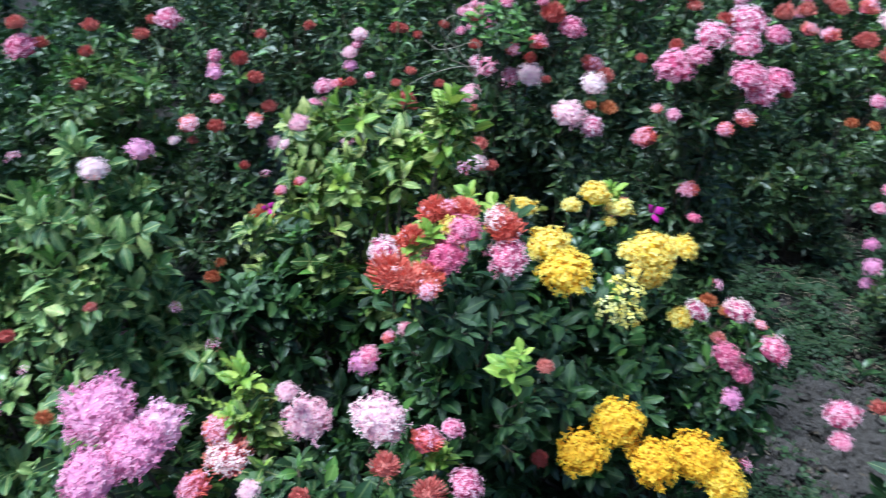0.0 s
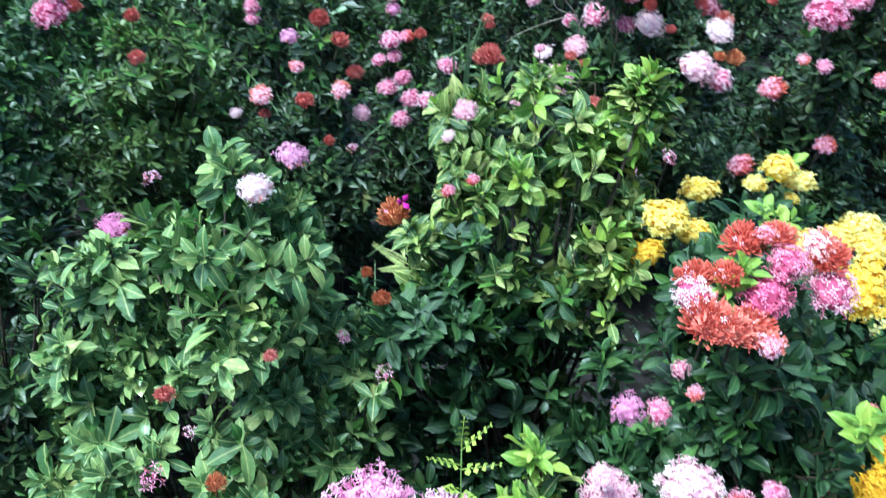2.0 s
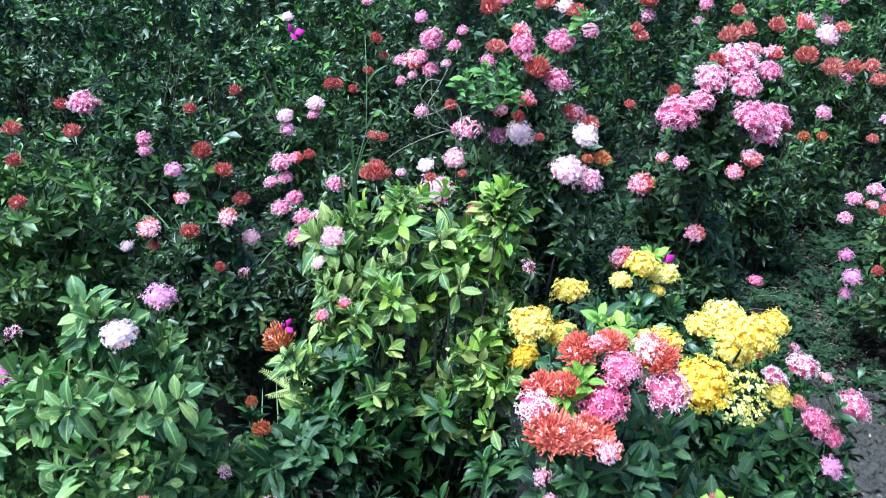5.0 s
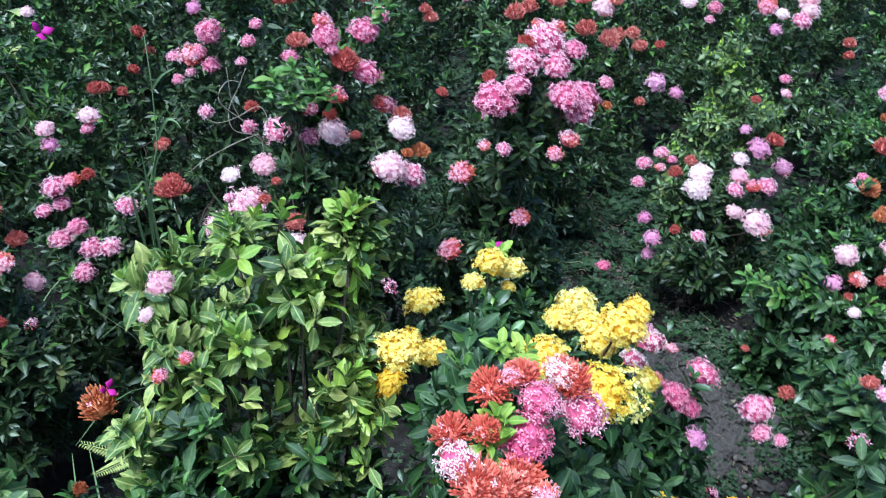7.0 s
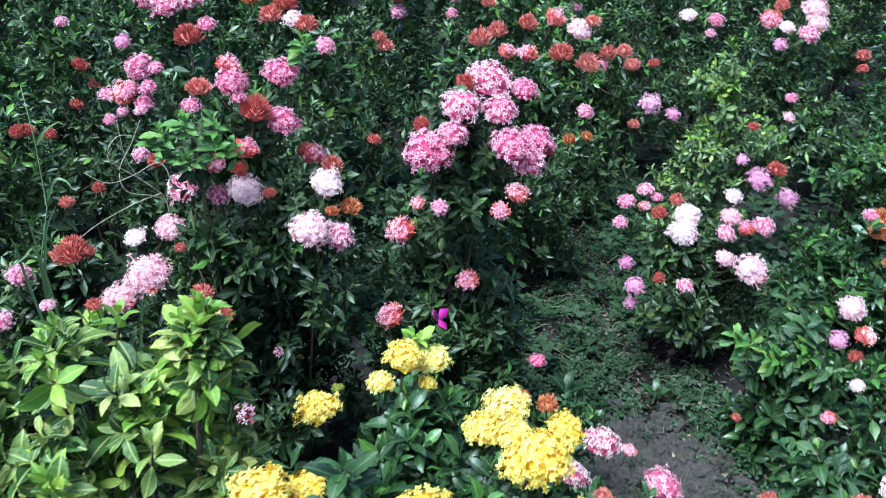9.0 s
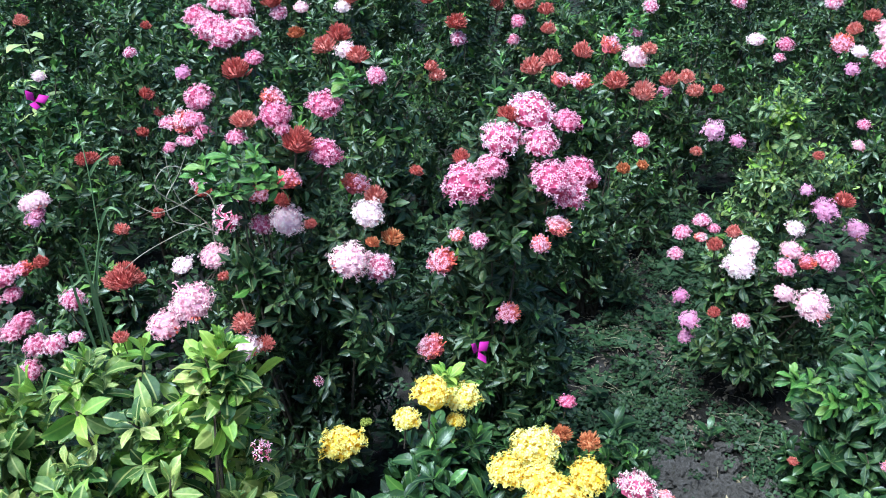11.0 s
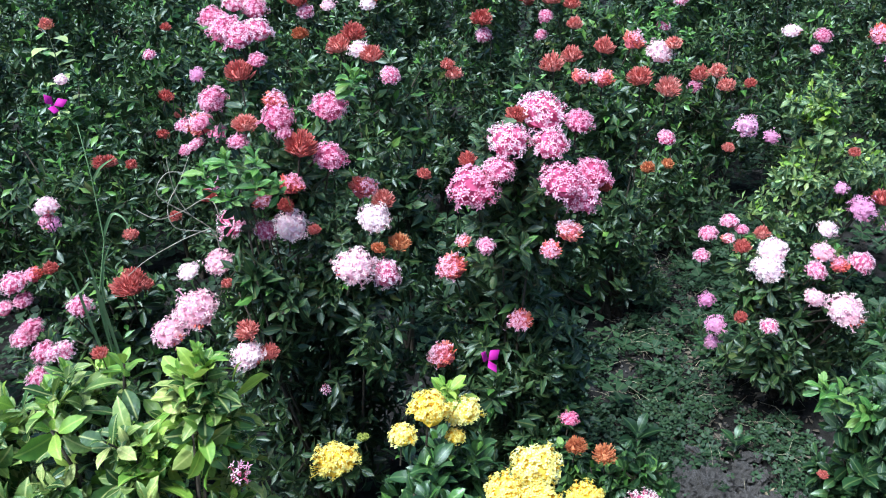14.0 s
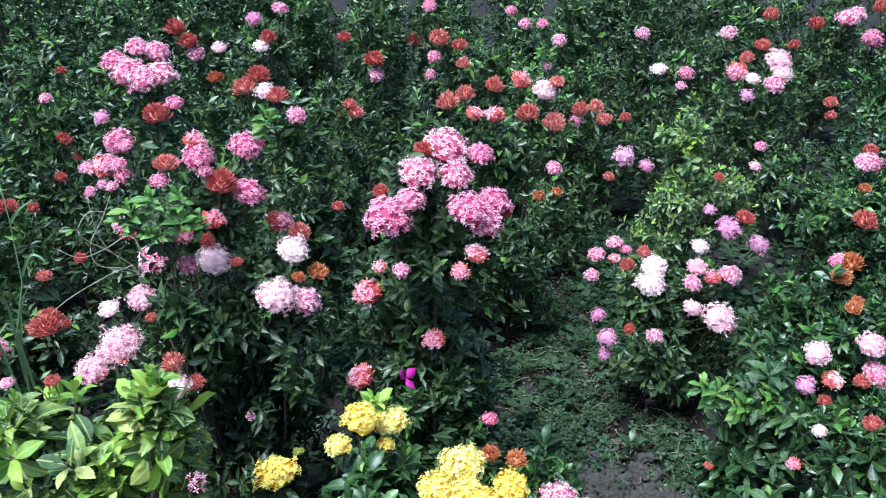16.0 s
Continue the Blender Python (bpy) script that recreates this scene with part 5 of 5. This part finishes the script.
def clods():
    rng = np.random.default_rng(79)
    kinds = [clod_mesh(k, 0.6 + 0.1 * k, 3) for k in range(4)]
    grit = clod_mesh(5, 0.8)
    soil = bpy.data.objects["ground"]
    for k in range(300):
        if k < 255:
            x, y, s = 1.23 + rng.normal(0, 0.11), 1.84 + rng.normal(0, 0.16), rng.uniform(0.014, 0.034)
        else:
            x, y, s = 1.5 + rng.normal(0, 0.25), 2.6 + rng.normal(0, 0.5), rng.uniform(0.006, 0.018)
        ob = part("clay_clod", kinds[k % 4], soil)
        ob.location = (x, y, relief(x, y) + 0.003 + rng.uniform(0.2, 0.75) * s)
        ob.rotation_euler = (rng.normal(0, 0.45), rng.normal(0, 0.45), rng.uniform(0, 6.28))
        ob.scale = (s * rng.uniform(0.8, 1.4), s, s)
    # the finer crumbs between them
    unit_v = np.array([v.co[:] for v in grit.vertices])
    unit_f = np.array([p.vertices[:] for p in grit.polygons])
    verts, faces = [], []
    for k in range(1200):
        x, y, s = 1.22 + rng.normal(0, 0.14), 1.83 + rng.normal(0, 0.2), rng.uniform(0.004, 0.012)
        if k > 400:
            # scattered up the worn line of the path
            y = rng.uniform(1.9, 3.4)
            x, s = 0.60 + 0.38 * y + rng.normal(0, 0.12), rng.uniform(0.002, 0.006)
        q = frames(rng.normal(0, 1, (1, 3)), np.zeros(1))[0]
        verts.append(s * unit_v @ q.T + np.array([x, y, relief(x, y) + 0.004 + 0.3 * s]))
        faces.append(unit_f + k * len(unit_v))
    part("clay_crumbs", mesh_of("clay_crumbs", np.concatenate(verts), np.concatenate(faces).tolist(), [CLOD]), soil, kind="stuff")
    big = tagged(new("clay_lump", clod_mesh(7, 0.45, 4)), "flat grey lump of dry clay on the path", "clay lump")
    big.location, big.scale, big.rotation_euler = (1.24, 2.03, 0.02), (0.078, 0.055, 0.09), (0.1, 0.05, 0.3)


def ground_weed(x, y, size, seed):
    """A low rosette of broad leaves on the soil."""
    rng = np.random.default_rng(seed)
    empty = tagged(new("broadleaf_weed"), "low broad-leaved green weed growing on the path", "weed")
    empty.location = (x, y, relief(x, y))
    for k in range(9):
        a = 2.4 * k + rng.normal(0, 0.2)
        way = unit(np.array([[math.cos(a), math.sin(a), 0.5 + 0.12 * k]]))[0]
        across = unit(np.cross(way, np.array([[0, 0, 1.0]])))[0]
        rot = np.stack([across, way, np.cross(across, way)], axis=1)
        v, f = leaf_cloud(np.array([[0, 0, 0.01 * k]]), rot[None], np.array([size * rng.uniform(0.8, 1.15)]), np.array([1.1]), np.array([0.3]))
        part("leaf", mesh_of("leaf", v, f.tolist(), [LEAF_DEEP], uv=leaf_uv(1)), empty)


def dry_leaf(x, y, turn, size):
    """A fallen, curled brown leaf."""
    n = 7
    verts, faces = [], []
    for i in range(n):
        t = i / (n - 1)
        w = 0.22 * math.sin(math.pi * (0.06 + 0.9 * t)) ** 0.8
        for s in (-1, 0, 1):
            verts.append((s * w * size, (t - 0.5) * size, size * (0.10 * abs(s) + 0.18 * (t - 0.5) ** 2)))
    for i in range(n - 1):
        for s in range(2):
            a = 3 * i + s
            faces.append((a, a + 1, a + 4, a + 3))
    me = mesh_of("fallen_leaf", np.array(verts), faces, [DRY_LEAF])
    ob = tagged(new("fallen_leaf", me), "curled dry brown leaf lying on the soil", "leaf")
    ob.location, ob.rotation_euler = (x, y, relief(x, y) + 0.012), (0.05, 0.1, turn)
    m = ob.modifiers.new("thickness", "SOLIDIFY")
    m.thickness = 0.0015


def blade(root, lean, turn, length, width, droop):
    """Rows of a grass blade: a folded ribbon that bends over."""
    pts = []
    d = Vector((math.cos(turn), math.sin(turn), 0))
    p, a = Vector(root), lean
    for i in range(9):
        w = width * (1 - (i / 8) ** 2) + 0.0004
        pts.append((p.copy(), w, d.cross(Vector((0, 0, 1)))))
        p = p + (d * math.sin(a) + Vector((0, 0, 1)) * math.cos(a)) * (length / 8)
        a += droop / 8
    return pts


def grass_tuft(x, y, seed, count, tall, label):
    rng = np.random.default_rng(seed)
    empty = tagged(new("grass_tuft"), label, "grass")
    empty.location = (x, y, relief(x, y))
    for k in range(count):
        pts = blade((rng.normal(0, 0.02), rng.normal(0, 0.02), 0), rng.uniform(0.03, 0.28), rng.uniform(0, 6.28), tall * rng.uniform(0.65, 1.05), rng.uniform(0.003, 0.006), rng.uniform(0.5, 1.5))
        verts, faces = [], []
        for i, (p, w, side) in enumerate(pts):
            verts += [p - side * w, p + Vector((0, 0, -0.3 * w)), p + side * w]
            if i:
                b = 3 * i
                faces += [(b - 3, b - 2, b + 1, b), (b - 2, b - 1, b + 2, b + 1)]
        part("blade", mesh_of("blade", [tuple(v) for v in verts], faces, [GRASS]), empty)
    return empty


def leaf_litter():
    """Small dry brown leaf scraps trodden into the path."""
    rng = np.random.default_rng(80)
    n = 3200
    y = rng.uniform(1.5, 3.9, n)
    x = 0.60 + 0.38 * y + rng.normal(0, 0.2, n)
    pts = np.array([(a, b, relief(a, b) + rng.uniform(0.004, 0.025)) for a, b in zip(x, y)])
    f = frames(np.array([[0, 0, 1.0]]) + rng.normal(0, 0.35, (n, 3)), rng.uniform(0, 6.28, n))
    v, t = leaf_cloud(pts, f, rng.uniform(0.008, 0.03, n), rng.uniform(0.5, 1.3, n), rng.uniform(-0.3, 0.4, n), 3)
    tagged(new("leaf_litter", mesh_of("leaf_litter", v, t.tolist(), [LITTER], uv=leaf_uv(n, 3))), "small dry brown leaf scraps on the path", "leaf litter", kind="stuff")


clover_patch()
leaf_litter()
straw_litter()
clods()
dry_leaf(1.345, 1.913, -1.07, 0.14)
dry_leaf(1.32, 2.2, 1.2, 0.05)
ground_weed(1.17, 2.26, 0.07, 91)
ground_weed(1.62, 2.55, 0.06, 92)
ground_weed(1.40, 2.12, 0.05, 93)
tuft = grass_tuft(-0.135, 2.45, 5, 5, 0.95, "tall green grass growing up through the shrubs")
grass_tuft(-0.62, 2.72, 6, 5, 0.7, "thin green grass among the shrubs")
grass_tuft(2.42, 4.25, 7, 10, 1.05, "green grass with bent blades between the shrubs")
grass_tuft(-0.45, 1.95, 8, 6, 0.5, "thin green grass among the shrubs")


def grass_stalk(rows):
    """A tall thin stalk of the tuft."""
    v, f = tubes([[(x + 0.135, y - 2.45, z, r) for x, y, z, r in rows]], 5)
    part("stalk", mesh_of("stalk", v, f, [GRASS]), tuft)


def bent_blade(points, width):
    """A folded ribbon through the points, tapering to its tip."""
    pts = [Vector(p) - Vector((-0.135, 2.45, 0)) for p in points]
    path = []
    for i in range(len(pts) - 1):
        p0, p1, p2, p3 = pts[max(i - 1, 0)], pts[i], pts[i + 1], pts[min(i + 2, len(pts) - 1)]
        for k in range(5):
            t = k / 5
            path.append(0.5 * ((2 * p1) + (p2 - p0) * t + (2 * p0 - 5 * p1 + 4 * p2 - p3) * t * t + (3 * p1 - p0 - 3 * p2 + p3) * t ** 3))
    path.append(pts[-1])
    verts, faces = [], []
    for i, p in enumerate(path):
        d = (path[min(i + 1, len(path) - 1)] - path[max(i - 1, 0)]).normalized()
        side = d.cross(Vector((0.2, -0.8, 0.5))).normalized() * (width * (1 - (i / (len(path) - 1)) ** 2) + 0.0004)
        verts += [tuple(p - side), tuple(p + Vector((0, 0.3 * width, 0))), tuple(p + side)]
        if i:
            b = 3 * i
            faces += [(b - 3, b - 2, b + 1, b), (b - 2, b - 1, b + 2, b + 1)]
    part("blade", mesh_of("blade", verts, faces, [GRASS]), tuft)


def vine(strands):
    """A tangle of dry, leafless tendrils."""
    empty = tagged(new("dry_vine"), "tangle of dry pale leafless tendrils on a shrub", "vine")
    empty.location = strands[0][0]
    for s in strands:
        pts = [Vector(p) - empty.location for p in s]
        rows = []
        for i in range(len(pts) - 1):
            p0, p1, p2, p3 = pts[max(i - 1, 0)], pts[i], pts[i + 1], pts[min(i + 2, len(pts) - 1)]
            for k in range(6):
                t = k / 6
                q = 0.5 * ((2 * p1) + (p2 - p0) * t + (2 * p0 - 5 * p1 + 4 * p2 - p3) * t * t + (3 * p1 - p0 - 3 * p2 + p3) * t ** 3)
                rows.append((*q, 0.0015 - 0.0009 * (i + t) / len(pts)))
        v, f = tubes([rows], 5)
        part("tendril", mesh_of("tendril", v, f, [TWIG]), empty)


grass_stalk([(-0.14, 2.45, 0.0, 0.0026), (-0.165, 2.45, 0.5, 0.0024), (-0.161, 2.45, 0.756, 0.002), (-0.115, 2.45, 0.90, 0.0017), (-0.106, 2.45, 1.05, 0.0014), (-0.106, 2.45, 1.17, 0.0008)])
bent_blade([(-0.106, 2.45, 1.04), (-0.083, 2.44, 1.071), (-0.05, 2.43, 1.09)], 0.003)
bent_blade([(-0.115, 2.45, 0.91), (-0.087, 2.44, 0.96), (-0.067, 2.43, 0.957), (-0.058, 2.42, 0.94)], 0.003)
bent_blade([(-0.14, 2.45, 0.0), (-0.162, 2.45, 0.6), (-0.156, 2.44, 0.82), (-0.160, 2.43, 0.90)], 0.0038)
bent_blade([(-0.14, 2.45, 0.0), (-0.163, 2.45, 0.6), (-0.136, 2.44, 0.825), (-0.098, 2.43, 0.905)], 0.0038)
bent_blade([(-0.15, 2.45, 0.6), (-0.158, 2.44, 0.80), (-0.187, 2.43, 0.80), (-0.228, 2.42, 0.78)], 0.003)
bent_blade([(-0.15, 2.45, 0.2), (-0.19, 2.45, 0.7), (-0.195, 2.44, 0.82), (-0.20, 2.43, 0.855)], 0.0034)
bent_blade([(-0.10, 2.45, 0.1), (0.03, 2.45, 0.6), (-0.005, 2.44, 0.76), (-0.022, 2.43, 0.81)], 0.0038)
vine([
    [(0.12, 2.36, 0.70), (0.121, 2.35, 0.868), (0.117, 2.35, 0.912), (0.103, 2.35, 0.936), (0.073, 2.35, 0.97), (0.055, 2.35, 1.02), (0.052, 2.35, 1.074), (0.053, 2.36, 1.102)],
    [(0.119, 2.35, 0.90), (0.132, 2.33, 0.964), (0.116, 2.34, 1.0), (0.06, 2.33, 0.985), (0.009, 2.33, 0.978), (-0.032, 2.35, 1.003)],
    [(0.117, 2.34, 0.91), (0.09, 2.31, 0.94), (0.04, 2.30, 0.965), (0.035, 2.31, 1.01), (0.07, 2.34, 1.05), (0.10, 2.35, 1.10)],
    [(0.11, 2.34, 0.93), (0.05, 2.31, 0.93), (-0.03, 2.31, 0.90), (-0.08, 2.33, 0.86)],
    [(0.075, 2.34, 0.97), (0.02, 2.33, 1.03), (0.045, 2.34, 1.07), (0.085, 2.35, 1.06)],
])


def compound_leaf(name, root, tip, pairs, size, width, mat, parent):
    """A feathery leaf: a rib with leaflets in pairs."""
    root, tip = np.array(root, dtype=float), np.array(tip, dtype=float)
    way = unit((tip - root)[None])[0]
    side = unit(np.cross(way, np.array([0, 0, 1.0]))[None])[0]
    up = np.cross(side, way)
    p, rot, ln = [], [], []
    for i in range(pairs):
        t = 0.18 + 0.82 * i / max(pairs - 1, 1)
        for s in (-1, 1):
            w = unit((side * s + way * 0.45)[None])[0]
            p.append(root + (tip - root) * t)
            rot.append(np.stack([np.cross(w, up), w, up], axis=1))
            ln.append(size * (1.1 - 0.75 * t))
    v, f = leaf_cloud(np.array(p), np.array(rot), np.array(ln), np.full(len(p), width), np.full(len(p), 0.1), True)
    tv, tf = tubes([[(*root, 0.0013), (*(0.5 * (root + tip)), 0.001), (*tip, 0.0005)]], 4)
    return part(name, mesh_of(name, np.concatenate([v, tv]), f.tolist() + [[k + len(v) for k in q] for q in tf], [mat]), parent)


def seedling(x, y, top):
    """A thin wild seedling with small paired leaflets, standing among the shrubs."""
    empty = tagged(new("seedling"), "thin wild seedling with small feathery green leaflets", "weed")
    empty.location = (x, y, 0)
    v, f = tubes([[(0, 0, 0, 0.002), (0.01, 0, 0.5 * top, 0.0018), (0, 0, top - 0.04, 0.0012)]], 5)
    part("stalk", mesh_of("stalk", v, f, [LEAF_YOUNG]), empty)
    for dx, dy, z0, z1 in ((0.0, -0.01, top - 0.05, top + 0.02), (-0.05, -0.02, top - 0.09, top - 0.05), (0.055, -0.02, top - 0.10, top - 0.07), (0.04, 0.0, top - 0.06, top - 0.01), (-0.035, -0.02, top - 0.14, top - 0.12), (0.03, -0.03, top - 0.15, top - 0.14)):
        compound_leaf("feather_leaf", (0, 0, z0), (dx, dy, z1), 5, 0.014, 1.7, LEAF_LIME, empty)


def fern(x, y, z):
    """A small fern with fronds that spread over the shrub's foot."""
    empty = tagged(new("fern"), "small pale green fern growing beside the shrub", "fern")
    empty.location = (x, y, 0)
    v, f = tubes([[(0, 0, 0, 0.004), (0, 0, z, 0.003)]], 5)
    part("stalk", mesh_of("stalk", v, f, [LEAF_WEED]), empty)
    for dx, dy, dz in ((0.10, -0.03, 0.05), (0.05, -0.08, 0.03), (-0.07, -0.05, 0.03), (0.02, 0.04, 0.07), (-0.08, 0.03, 0.04)):
        compound_leaf("frond", (0, 0, z), (dx, dy, z + dz), 16, 0.026, 0.5, LEAF_PALE, empty)


seedling(-0.317, 1.11, 0.745)
fern(-0.35, 1.70, 0.60)


def bract(x, y, z, size, turn):
    """A papery magenta bract caught on the leaves: three pointed lobes."""
    verts, faces = [], []
    for k in range(3):
        a = turn + 2.094 * k
        c, s = math.cos(a), math.sin(a)
        b = len(verts)
        for u, w, h in ((0, 0, 0), (0.5, -0.42, 0.2), (0.55, 0, 0.1), (0.5, 0.42, 0.2), (1.0, 0, 0.45)):
            verts.append((size * (u * c - w * s), size * (u * s + w * c), size * h))
        faces += [(b, b + 1, b + 2), (b, b + 2, b + 3), (b + 1, b + 4, b + 2), (b + 2, b + 4, b + 3)]
    ob = tagged(new("fallen_bract", mesh_of("fallen_bract", np.array(verts), faces, [PETAL_MAGENTA])), "papery magenta bract caught on the leaves", "petal")
    ob.location, ob.rotation_euler = (x, y, z), (0.9, 0.2, 0.4)
    m = ob.modifiers.new("thickness", "SOLIDIFY")
    m.thickness = 0.0006


bract(0.62, 2.03, 0.63, 0.032, 0.4)
bract(-0.37, 1.73, 0.74, 0.018, 1.0)
bract(-0.27, 3.55, 0.95, 0.042, 0.2)


def tall_weed(x, y, top):
    """A tall weed with pairs of large pale leaves and a red flower at its tip."""
    empty = tagged(new("tall_weed"), "tall weed with broad pale green leaves and a red flower", "weed")
    empty.location = (x, y, 0)
    v, f = tubes([[(0, 0, 0, 0.005), (0.02, 0, 0.5 * top, 0.004), (0.0, 0, top, 0.002)]], 5)
    part("stalk", mesh_of("stalk", v, f, [LEAF_WEED]), empty)
    rng = np.random.default_rng(31)
    for k in range(12):
        z = top * (0.55 + 0.42 * k / 11)
        a = 1.6 * k + rng.normal(0, 0.3)
        way = unit(np.array([[math.cos(a), math.sin(a), 0.25]]))[0]
        up = np.cross(np.cross(way, np.array([0, 0, 1.0])), way)
        v, f = leaf_cloud(np.array([[0, 0, z]]), np.array([np.stack([np.cross(way, up), way, up], axis=1)]), np.array([0.11]), np.array([1.2]), np.array([0.2]))
        part("leaf", mesh_of("leaf", v, f.tolist(), [LEAF_PALE]), empty)
    head = part("flower_head", HEADS["R"][0], empty, "small red flower cluster")
    head.location, head.scale = (0, 0, top + 0.03), (0.07, 0.07, 0.07)


tall_weed(-0.33, 4.55, 1.02)
